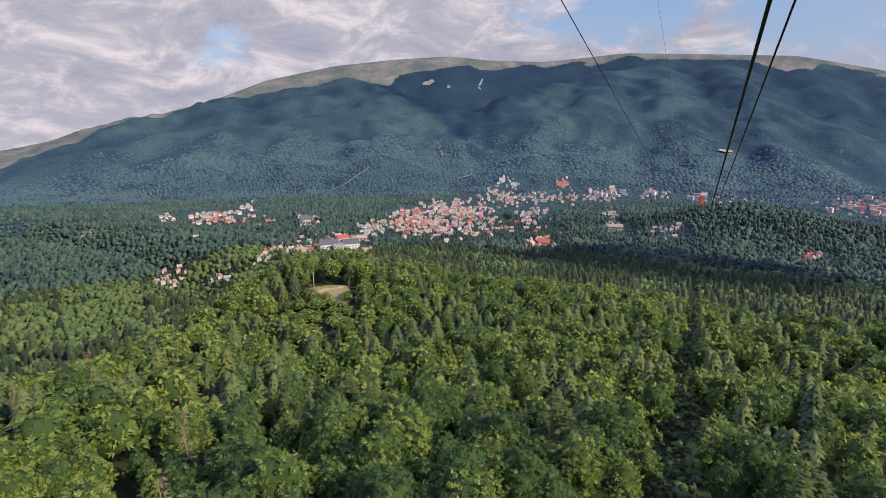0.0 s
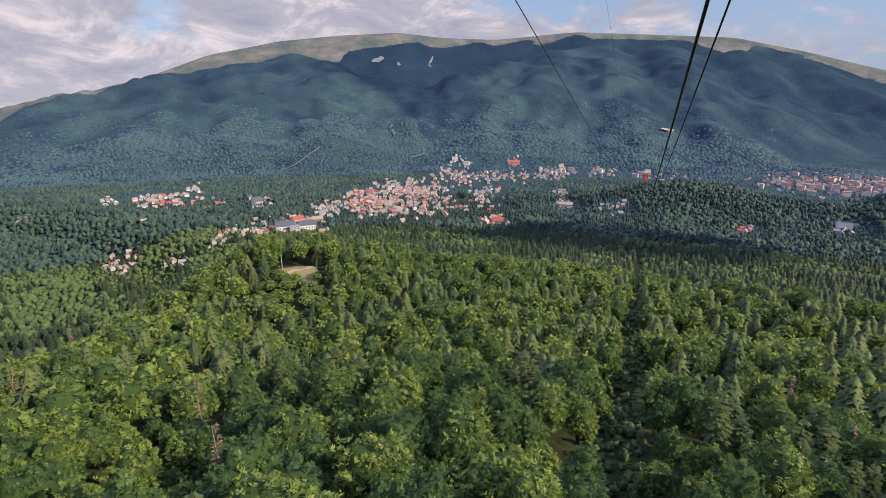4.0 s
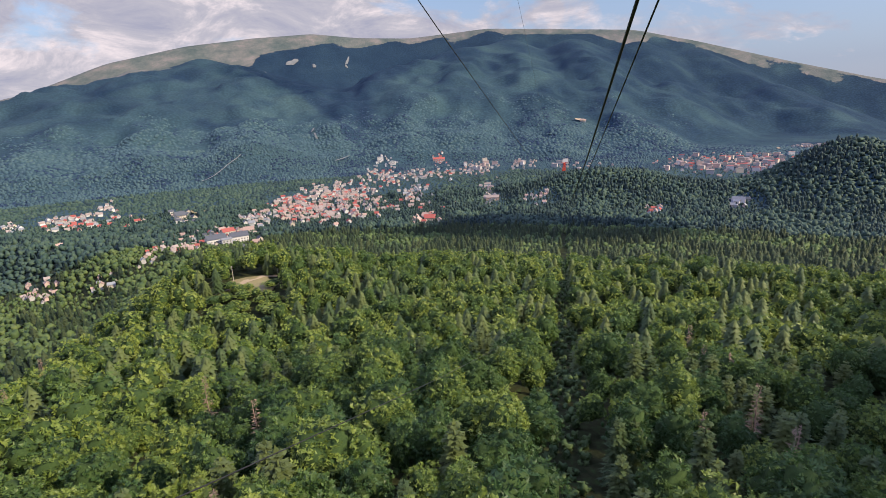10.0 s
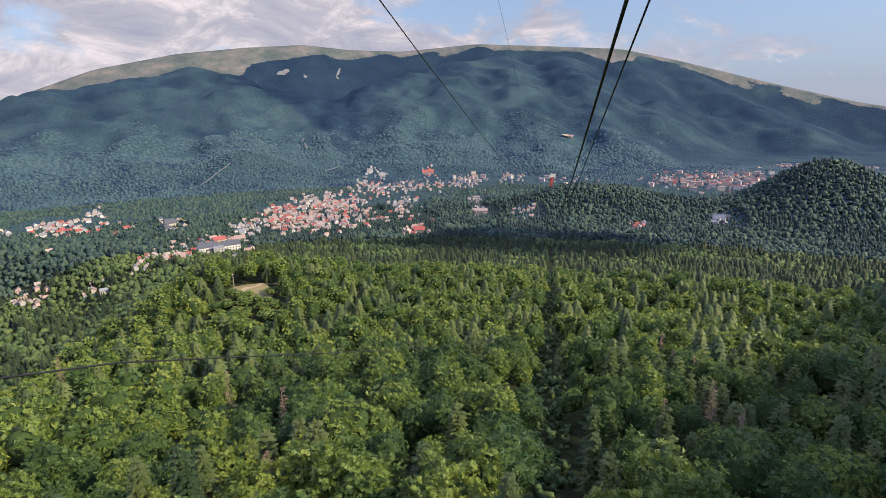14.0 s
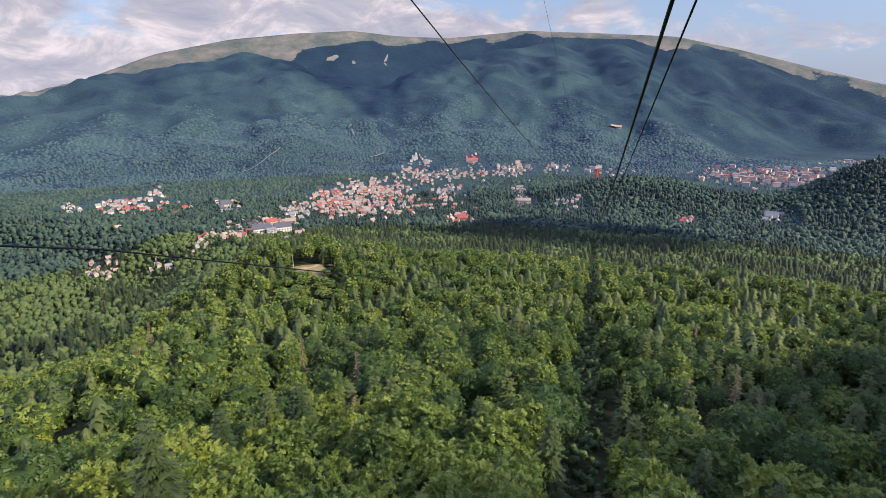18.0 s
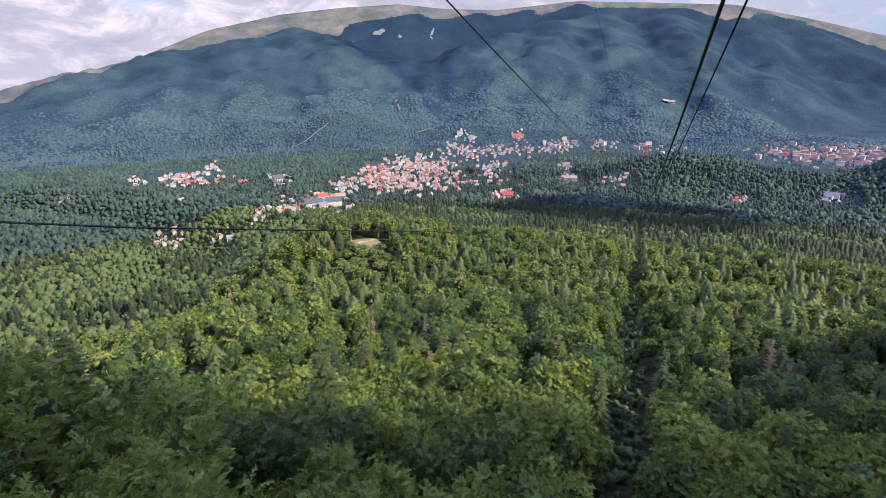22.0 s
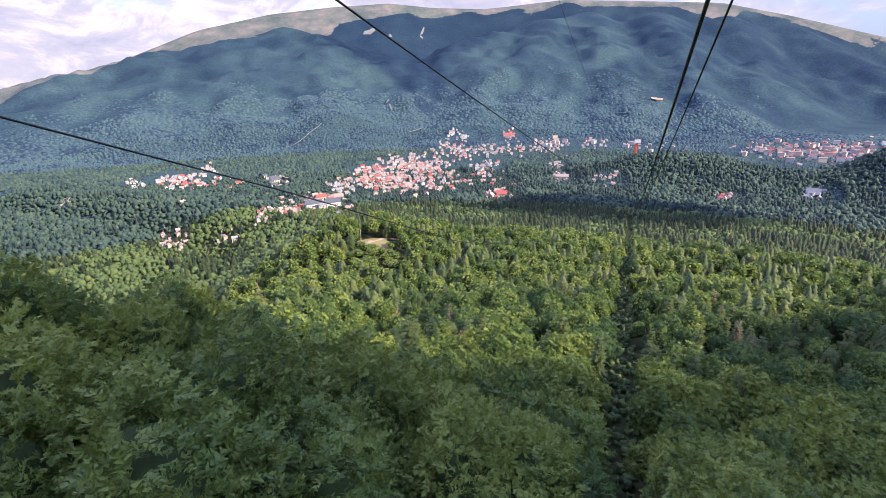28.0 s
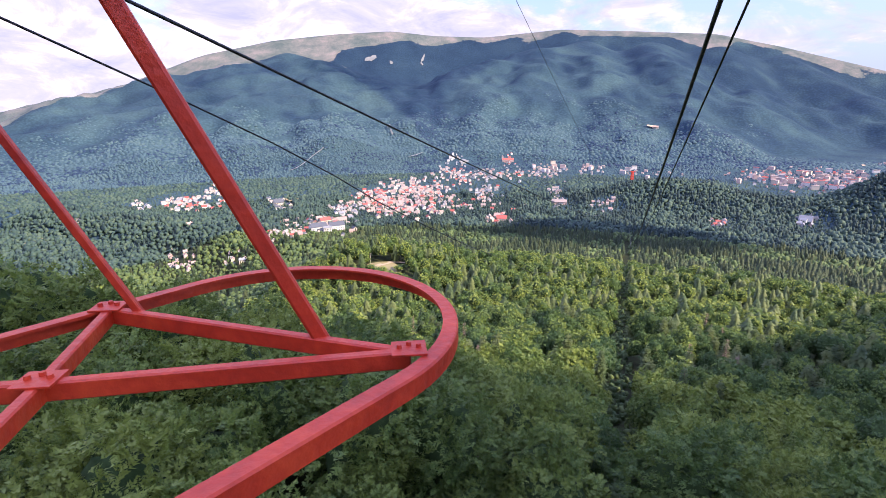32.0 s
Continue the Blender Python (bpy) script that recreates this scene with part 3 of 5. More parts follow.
def spruce_crown(seed, whorls, arms, twigs, blade, wide=3.0, core=0.42, taper=0.7):
    """A narrow crown 20 m tall: drooping arms in whorls with hanging side twigs, shorter towards the tip."""
    rng = np.random.RandomState(seed)
    P, A, S, L, W = [], [], [], [], []

    def blade_at(p, d, length, width):
        d = d / np.linalg.norm(d)
        s = np.cross(d, [0, 0, 1] + rng.normal(size=3) * 0.35)
        P.append(p + d * length * 0.5)
        A.append(d)
        S.append(s / (np.linalg.norm(s) + 1e-6))
        L.append(length)
        W.append(width)

    for k in range(whorls):
        q = (k + rng.uniform(-0.4, 0.4)) / whorls
        z = 2.6 + 17.0 * q
        reach = wide * (max(0.0, 1 - q) ** taper) * rng.uniform(0.75, 1.2) + 0.22
        for j in range(arms):
            a = 2 * math.pi * (j + rng.uniform(-0.4, 0.4)) / arms + k * 1.1
            rj = reach * rng.uniform(0.65, 1.15)
            out = np.array([math.cos(a), math.sin(a), 0.0])
            across = np.array([-out[1], out[0], 0.0])
            sag = rng.uniform(0.25, 0.5) * (1.1 - 0.8 * q)
            for s in range(twigs):
                m = (s + 0.9) / (twigs + 0.4)
                p = out * rj * m + [0, 0, z + rj * (0.12 * m - sag * m * m)]
                side = 0.42 * rj * (1.15 - m) + 0.22
                for hand in (-1, 1):
                    blade_at(p, out * 0.75 + across * hand * rng.uniform(0.5, 0.9) + [0, 0, -0.25 - sag * m], side, blade * rng.uniform(0.8, 1.3))
            blade_at(out * rj * 0.55 + [0, 0, z + rj * (0.07 - sag * 0.3)], out + [0, 0, 0.1 - 1.3 * sag], rj * 0.62, blade * 1.2)
    blade_at(np.array([0, 0, 18.6]), np.array([0.02, 0.0, 1.0]), 1.5, blade)
    pieces = [leaves(np.array(P), np.array(A), np.array(S), np.array(L), np.array(W))]
    cone, cf = blob((0, 0, 10.0), (wide * core, wide * core, 8.4), 6, 5)
    cone[:, :2] *= (1.45 - 0.075 * (cone[:, 2:3] - 1.5)).clip(0.08)
    pieces.append((cone, cf))
    return join(pieces)


def tiered_spruce(seed, tiers, n, wide=3.1, blunt=0.48):
    """A spruce for the middle distance, 20 m tall: ragged skirts of drooping branches, one over the other."""
    rng = np.random.RandomState(seed)
    v, f = [], []
    for k in range(tiers):
        q = k / tiers
        z0, z1 = 2.5 + 16.0 * q, 2.5 + 16.0 * q + 17.5 / tiers * 1.5
        r0 = wide * (1 - q) ** blunt * rng.uniform(0.82, 1.12) + 0.15
        base = len(v)
        v.append((rng.uniform(-0.15, 0.15), rng.uniform(-0.15, 0.15), min(z1, 20.0)))
        turn = rng.uniform(0, 6.28)
        for i in range(2 * n):
            a = turn + math.pi * i / n + rng.uniform(-0.12, 0.12)
            r = r0 * (rng.uniform(0.8, 1.25) if i % 2 == 0 else rng.uniform(0.5, 0.7))
            v.append((r * math.cos(a), r * math.sin(a), z0 - (0.9 if i % 2 == 0 else -0.4) * r0 * 0.30 + rng.uniform(-0.3, 0.3)))
        f += [(base, base + 1 + i, base + 1 + (i + 1) % (2 * n)) for i in range(2 * n)]
    return np.array(v), np.array(f)


def trunk_arrays(height, r0, r1, seed, limbs=0):
    """A tapered, slightly crooked stem with a few limbs."""
    rng = np.random.RandomState(seed)
    V, F = [], []

    def tube(points, radii, n=6):
        base = sum(len(a) for a in V)
        ring = [np.array([[p[0] + r * math.cos(2 * math.pi * i / n), p[1] + r * math.sin(2 * math.pi * i / n), p[2]] for i in range(n)]) for p, r in zip(points, radii)]
        V.extend(ring)
        for k in range(len(points) - 1):
            a, b = base + k * n, base + (k + 1) * n
            for i in range(n):
                j = (i + 1) % n
                F.extend([(a + i, a + j, b + j), (a + i, b + j, b + i)])

    pts = [np.array([rng.uniform(-0.12, 0.12) * k, rng.uniform(-0.12, 0.12) * k, height * k / 5 - (0.4 if k == 0 else 0)]) for k in range(6)]
    tube(pts, np.linspace(r0, r1, 6))
    for k in range(limbs):
        a, z = rng.uniform(0, 6.28), height * rng.uniform(0.35, 0.8)
        d = np.array([math.cos(a), math.sin(a), 0.8])
        s = np.array([0, 0, z])
        tube([s, s + d * 1.2, s + d * 2.4 + [0, 0, 0.4]], [r0 * 0.4, r0 * 0.28, r0 * 0.12], 5)
    return np.concatenate(V), np.array(F)


BEECH_CLOSE = [beech_crown(s, 700, 9, 0.205, 0.62) for s in (1, 2, 3, 4)]
BEECH_NEAREST = [beech_crown(s, 1400, 9, 0.16, 0.62) for s in (1, 2, 3, 4)]
BEECH_FINE = [beech_crown(s, 720, 6, 0.285, 0.62) for s in (1, 2, 3, 4)]
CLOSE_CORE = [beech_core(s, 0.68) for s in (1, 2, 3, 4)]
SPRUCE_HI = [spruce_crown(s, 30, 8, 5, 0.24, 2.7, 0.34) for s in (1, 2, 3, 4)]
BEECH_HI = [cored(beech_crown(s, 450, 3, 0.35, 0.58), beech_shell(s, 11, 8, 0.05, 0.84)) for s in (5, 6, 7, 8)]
SPRUCE_NEXT = [spruce_crown(s, 20, 9, 2, 0.60, 2.7, 0.28, 0.55) for s in (5, 6, 7)]
BEECH_MID = [cored(beech_crown(s, 115, 2, 0.70, 0.62), beech_shell(s, 8, 6, 0.06, 0.84)) for s in (11, 12, 13, 14)]
SPRUCE_MID = [tiered_spruce(s, 10, 8) for s in (11, 12, 13, 14)]
TUFTS = [join([beech_shell(s, 7, 6, 0.10), beech_tufts(s, 10, 1.2)]) for s in (14, 15, 16)]
FAR_TUFTS = [beech_shell(s, 7, 5, 0.16) for s in (24, 25, 26)]
SPRUCE_FAR = [tiered_spruce(s, 7, 5, 3.4) for s in (17, 18, 19)]
B_TRUNK = [trunk_arrays(9.0, 0.27, 0.08, s, 4) for s in (1, 2, 3, 4)]
S_TRUNK = [trunk_arrays(19.0, 0.24, 0.03, s) for s in (1, 2, 3, 4)]


def tree_models(kind, crowns, trunks, leaf, label, cores=(None,) * 4):
    out = []
    for c, t, core in zip(crowns, trunks, cores):
        ob = new(kind)
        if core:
            part("shade_core", mesh_arrays("shade_core", *core, CROWN_SHADE), ob, "dark hull that stands in for shade inside the crown")
        part("trunk", mesh_arrays("trunk", *t, BARK), ob)
        part("crown", mesh_arrays("crown", *c, leaf), ob)
        tagged(ob, label, "tree", "trees of the near forest")
        out.append(ob)
    return out


# ---- where things stand ----
def open_ground(x, y):
    """True where no tree stands: the ropeway's cutting, the clearing, the town."""
    u = x * ALONG[1] - y * ALONG[0]
    v = x * ALONG[0] + y * ALONG[1]
    cut = (np.abs(u - 0.5) < 3.8 + 0.5 * np.sin(v * 0.2)) & (v < 640)
    clearing = ((x + 52) / 11) ** 2 + ((y - 238) / 8.5) ** 2 < 1
    return cut | clearing


# parts of the town: centre x, y, half sizes, turn, houses, roofs favoured
HOTEL_END = [
    (-144, 706, 36, 92, 9, 24, (3, 3, 4, 3)),
    (-141, 795, 22, 38, 8, 10, (0, 0, 2)),
    (-191, 641, 25, 39, 14, 20, (0, 2, 1)),
    (-199, 570, 13, 21, 16, 5, (4, 1)),
    (-280, 1078, 21, 103, 13, 17, (3, 1, 3)),
    (-121, 978, 36, 106, 5, 27, (1, 4, 2)),
]
OLD_TOWN = [
    (-59, 1114, 56, 200, 2, 80, (1, 0, 1, 2)),
    (36, 1165, 69, 273, -2, 122, (1, 0, 2, 1)),
    (165, 1719, 22, 110, -5, 12, (4, 2)),
    (242, 1941, 48, 102, -7, 17, (4, 4)),
    (185, 1604, 26, 166, -7, 15, (0, 1)),
    (262, 1563, 50, 131, -9, 20, (1, 3)),
    (433, 1915, 40, 86, -13, 12, (0, 0)),
]
HILL_FOOT = [
    (198, 1164, 31, 115, -10, 27, (1, 2, 4)),
    (152, 810, 22, 61, -11, 12, (2, 2, 0)),
    (523, 1693, 57, 169, -17, 27, (2, 4, 1)),
    (681, 1710, 46, 115, -21, 17, (4, 1)),
    (329, 992, 20, 68, -18, 12, (1, 3)),
    (376, 1177, 18, 68, -18, 8, (1,)),
    (406, 948, 24, 61, -23, 10, (2, 1)),
]
LOWER_VALLEY = [
    (1251, 1331, 201, 274, -42, 230, (1, 2, 4, 0)),
    (1895, 1550, 142, 78, -50, 100, (4, 1, 4)),
    (530, 743, 18, 55, -35, 8, (2, 0)),
    (683, 723, 19, 60, -42, 7, (4, 3)),
    (1140, 1072, 42, 217, -46, 17, (1, 4)),
]
WEST_HAMLETS = [
    (-565, 1062, 15, 87, 26, 10, (1, 4)),
    (-505, 1146, 47, 168, 22, 34, (1, 0, 4)),
    (-506, 1354, 18, 113, 19, 12, (4, 1)),
    (-323, 606, 17, 59, 25, 15, (2, 1)),
    (-241, 549, 17, 35, 20, 8, (2, 4)),
    (-352, 740, 5, 18, 23, 2, (2,)),
]
QUARTERS = HOTEL_END + OLD_TOWN + HILL_FOOT + LOWER_VALLEY + WEST_HAMLETS


SCATTERED = [  # loose houses between the quarters, among trees
    (40, 1330, 120, 190, -2, 46, (1, 0, 2, 1)), (-30, 960, 80, 130, 4, 30, (1, 2, 0)), (240, 1480, 130, 240, -9, 44, (1, 0, 4, 2)),
    (420, 1560, 150, 180, -15, 30, (1, 2, 4)), (120, 990, 110, 150, -6, 22, (2, 1, 0)), (-160, 760, 60, 120, 10, 22, (0, 2, 1)),
    (-430, 1080, 130, 160, 22, 16, (1, 0, 4)), (760, 1560, 150, 150, -25, 22, (1, 4)),
]


def in_town(x, y, grow=1.0, quarters=QUARTERS):
    hit = np.zeros(np.shape(x), bool)
    for cx, cy, sx, sy, turn, n, _ in quarters:
        c, s = math.cos(radians(turn)), math.sin(radians(turn))
        dx, dy = x - cx, y - cy
        hit |= ((dx * c + dy * s) / (sx * grow)) ** 2 + ((dy * c - dx * s) / (sy * grow)) ** 2 < 1
    return hit


def grid_points(x0, x1, y0, y1, step, seed):
    rng = np.random.RandomState(seed)
    gx, gy = np.meshgrid(np.arange(x0, x1, step), np.arange(y0, y1, step))
    gx = gx + (np.arange(gx.shape[0]) % 2)[:, None] * step / 2
    return np.stack([gx.ravel(), gy.ravel()], 1) + rng.uniform(-0.46, 0.46, (gx.size, 2)) * step


def wanted(p):
    """Ground that the walk can see, in front of the ropeway."""
    az = np.degrees(np.arctan2(p[:, 0] + 52, p[:, 1] + 150))
    v = p[:, 0] * ALONG[0] + p[:, 1] * ALONG[1]
    return (az > -62) & (az < 68) & (v > -108)


def spruce_share(x, y):
    v = x * ALONG[0] + y * ALONG[1]
    u = x * ALONG[1] - y * ALONG[0]
    share = 0.10 + 0.46 * waves(x, y, 60, 31) + 0.22 * smooth(20, 100, v) + 0.10 * smooth(8, 40, u)
    return np.clip(share, 0.02, 0.9) * (1 - 0.94 * smooth(5, -35, v))


def near_trees(u, v):
    """The stretch beneath the ropeway where each tree is built by itself."""
    return (u > -48) & (u < 40) & (v < 6)


def plant_near():
    rng = np.random.RandomState(77)
    nearest = tree_models("beech_tree", BEECH_NEAREST, B_TRUNK, BEECH, "broad-crowned green beech tree beside the ropeway pylon", CLOSE_CORE)
    close = tree_models("beech_tree", BEECH_CLOSE, B_TRUNK, BEECH, "broad-crowned green beech tree just below the ropeway", CLOSE_CORE)
    fine = tree_models("beech_tree", BEECH_FINE, B_TRUNK, BEECH, "broad-crowned green beech tree on the shaded upper slope", CLOSE_CORE)
    spruces = tree_models("spruce_tree", SPRUCE_HI, S_TRUNK, SPRUCE, "dark green spruce tree with drooping branches in the forest")
    p = grid_points(-170, 190, -130, 200, 5.4, 5)
    v, u = p[:, 0] * ALONG[0] + p[:, 1] * ALONG[1], p[:, 0] * ALONG[1] - p[:, 1] * ALONG[0]
    near = near_trees(u, v)
    beside = (v < -101) & (np.abs(u + 2) < 14)
    p = p[near & wanted(p) & ~open_ground(p[:, 0], p[:, 1]) & ~beside]
    z = land(p[:, 0], p[:, 1])[0]
    fir = rng.uniform(0, 1, len(p)) < spruce_share(p[:, 0], p[:, 1])
    used = {}
    for (x, y), h, is_fir in zip(p, z, fir):
        du, dv = x * ALONG[1] - y * ALONG[0], x * ALONG[0] + y * ALONG[1]
        models = spruces if is_fir else nearest if dv < -60 else close if dv < -28 else fine
        model = models[rng.randint(4)]
        size = rng.uniform(0.60, 0.92) if is_fir else rng.uniform(0.72, 1.08) * (1.10 if dv < -55 else 1.0)
        size *= 0.58 if dv < -86 and abs(du + 2) < 14 else 1.0
        girth = size * (1.2 if is_fir else 1.16)
        pose_m = Matrix.Translation((x, y, h)) @ Euler((rng.uniform(-0.04, 0.04), rng.uniform(-0.04, 0.04), rng.uniform(0, 6.28))).to_matrix().to_4x4()
        ob = model if model.name not in used else copy_thing(model, Matrix())
        used[model.name] = 1
        ob.matrix_basis = pose_m @ Matrix.Diagonal((girth * rng.uniform(0.88, 1.12), girth * rng.uniform(0.88, 1.12), size, 1))
    for k, (x, y, size) in enumerate(((-70.6, -28.4, 0.80), (-84.8, -29.3, 0.66), (-61.8, -26.4, 0.84), (-78.0, -24.0, 0.72), (-42.0, -20.6, 0.95), (-95.0, -34.0, 0.70))):
        ob = copy_thing(spruces[k % 4], Matrix())
        ob.matrix_basis = Matrix.Translation((x, y, float(land(x, y)[0]))) @ Matrix.Diagonal((size * 1.25, size * 1.25, size, 1))
    return len(p)


def scatter(name, pts, heights, widths, templates, material, seed, label, parent=None):
    rng = np.random.RandomState(seed)
    which = rng.randint(len(templates), size=len(pts))
    VV, FF, II, TT, base = [], [], [], [], 0
    for k, (V, F, *core) in enumerate(templates):
        s = which == k
        n = int(s.sum())
        if not n:
            continue
        ang = rng.uniform(0, 2 * math.pi, n)
        c, si = np.cos(ang)[:, None], np.sin(ang)[:, None]
        x = (V[None, :, 0] * c - V[None, :, 1] * si) * widths[s][:, None] + pts[s, 0:1]
        y = (V[None, :, 0] * si + V[None, :, 1] * c) * widths[s][:, None] + pts[s, 1:2]
        z = V[None, :, 2] * heights[s][:, None] + pts[s, 2:3]
        VV.append(np.stack([x, y, z], -1).reshape(-1, 3))
        FF.append((F[None] + (np.arange(n) * len(V))[:, None, None]).reshape(-1, 3) + base)
        TT.append(np.repeat(rng.uniform(-0.5, 0.5, n), len(V)))
        II.append(np.tile(core[0] if core else np.zeros(len(F), int), n))
        base += n * len(V)
    me = mesh_arrays(name, np.concatenate(VV), np.concatenate(FF), material, np.concatenate(II))
    me.attributes.new("tone", "FLOAT", "POINT").data.foreach_set("value", np.concatenate(TT).astype(np.float32))
    ob = new(name, me)
    ob.parent = parent
    return tagged(ob, label, "forest", kind="stuff")


def plant_middle():
    rng = np.random.RandomState(78)
    p = grid_points(-460, 480, -130, 400, 6.6, 5 + 1)
    v, u = p[:, 0] * ALONG[0] + p[:, 1] * ALONG[1], p[:, 0] * ALONG[1] - p[:, 1] * ALONG[0]
    near = near_trees(u, v)
    p = p[~near & wanted(p) & ~open_ground(p[:, 0], p[:, 1]) & ~in_town(p[:, 0], p[:, 1]) & (np.hypot(p[:, 0], p[:, 1]) < 300)]
    pts = np.column_stack([p, land(p[:, 0], p[:, 1])[0]])
    fir = rng.uniform(0, 1, len(p)) < spruce_share(p[:, 0], p[:, 1])
    hb, hs = rng.uniform(0.62, 1.16, len(p)), rng.uniform(0.46, 0.76, len(p))
    low = ((p[:, 0] + 51) / 18) ** 2 + ((p[:, 1] - 210) / 28) ** 2 < 1      # trees shortened so that the clearing shows to the camera
    wb = hb * rng.uniform(0.96, 1.24, len(p))
    hb[low] *= 0.42
    fir &= ~low
    v, u = p[:, 0] * ALONG[0] + p[:, 1] * ALONG[1], p[:, 0] * ALONG[1] - p[:, 1] * ALONG[0]
    ahead = (v < 95) & (np.abs(u + 4) < 80)
    for sel, leafy, spiky, wider, where in ((ahead, BEECH_HI, SPRUCE_NEXT, 1.0, "on the slope below the ropeway"), (~ahead, BEECH_MID, SPRUCE_MID, 1.22, "on the lower slope")):
        k, f = sel & ~fir, sel & fir
        scatter("broadleaf_forest", pts[k], hb[k], wb[k], leafy, [BEECH, CROWN_SHADE], 1, "green beech forest " + where)
        scatter("spruce_forest", pts[f], hs[f], hs[f] * rng.uniform(1.3, 1.7, f.sum()) * wider, spiky, SPRUCE, 2, "dark spruce forest " + where)


def plant_undergrowth():
    """Low bushes in the cutting and between the stems."""
    rng = np.random.RandomState(83)
    p = grid_points(-170, 320, -130, 560, 2.3, 15)
    v, u = p[:, 0] * ALONG[0] + p[:, 1] * ALONG[1], p[:, 0] * ALONG[1] - p[:, 1] * ALONG[0]
    p = p[wanted(p) & (np.abs(u) < 4.6) & (v < 400)]
    pts = np.column_stack([p, land(p[:, 0], p[:, 1])[0] - 0.9])
    bushes = [join([beech_shell(s, 6, 5, 0.14), beech_tufts(s, 26, 1.6)]) for s in (21, 22)]
    size = rng.uniform(0.11, 0.24, len(p))
    scatter("undergrowth", pts, size, size * 1.35, bushes, VALLEY_BEECH, 9, "low green bushes in the ropeway cutting")


def far_cones():
    """Small conifer crowns for distant woods, tiered cones."""
    cones = []
    for seed in (1, 2, 3):
        rng = np.random.RandomState(seed)
        rings, n = [(1.0, 0.0), (0.72, 0.17), (0.62, 0.14), (0.12, 0.30)], 5
        v, f = [(0, 0, 1.0)], []
        for z, r in rings[1:]:
            v += [(r * math.cos(2 * math.pi * i / n) * rng.uniform(0.8, 1.2), r * math.sin(2 * math.pi * i / n) * rng.uniform(0.8, 1.2), z + rng.uniform(-0.03, 0.03)) for i in range(n)]
        f += [(0, 1 + i, 1 + (i + 1) % n) for i in range(n)]
        for k in range(len(rings) - 2):
            a, b = 1 + k * n, 1 + (k + 1) * n
            for i in range(n):
                j = (i + 1) % n
                f += [(a + i, b + i, b + j), (a + i, b + j, a + j)]
        cones.append((np.array(v), np.array(f)))
    return cones


def slope_crown(seed, n=5):
    """A crown on the far slopes: a lumpy dome without an underside."""
    rng = np.random.RandomState(seed)
    v = [(0, 0, 1.0)]
    for z, r in ((0.72, 0.34), (0.05, 0.5)):
        v += [(r * rng.uniform(0.8, 1.2) * math.cos(2 * math.pi * i / n), r * rng.uniform(0.8, 1.2) * math.sin(2 * math.pi * i / n), z + rng.uniform(-0.1, 0.1)) for i in range(n)]
    f = [(0, 1 + i, 1 + (i + 1) % n) for i in range(n)]
    for i in range(n):
        j = (i + 1) % n
        f += [(1 + i, 1 + n + i, 1 + n + j), (1 + i, 1 + n + j, 1 + j)]
    return np.array(v), np.array(f)


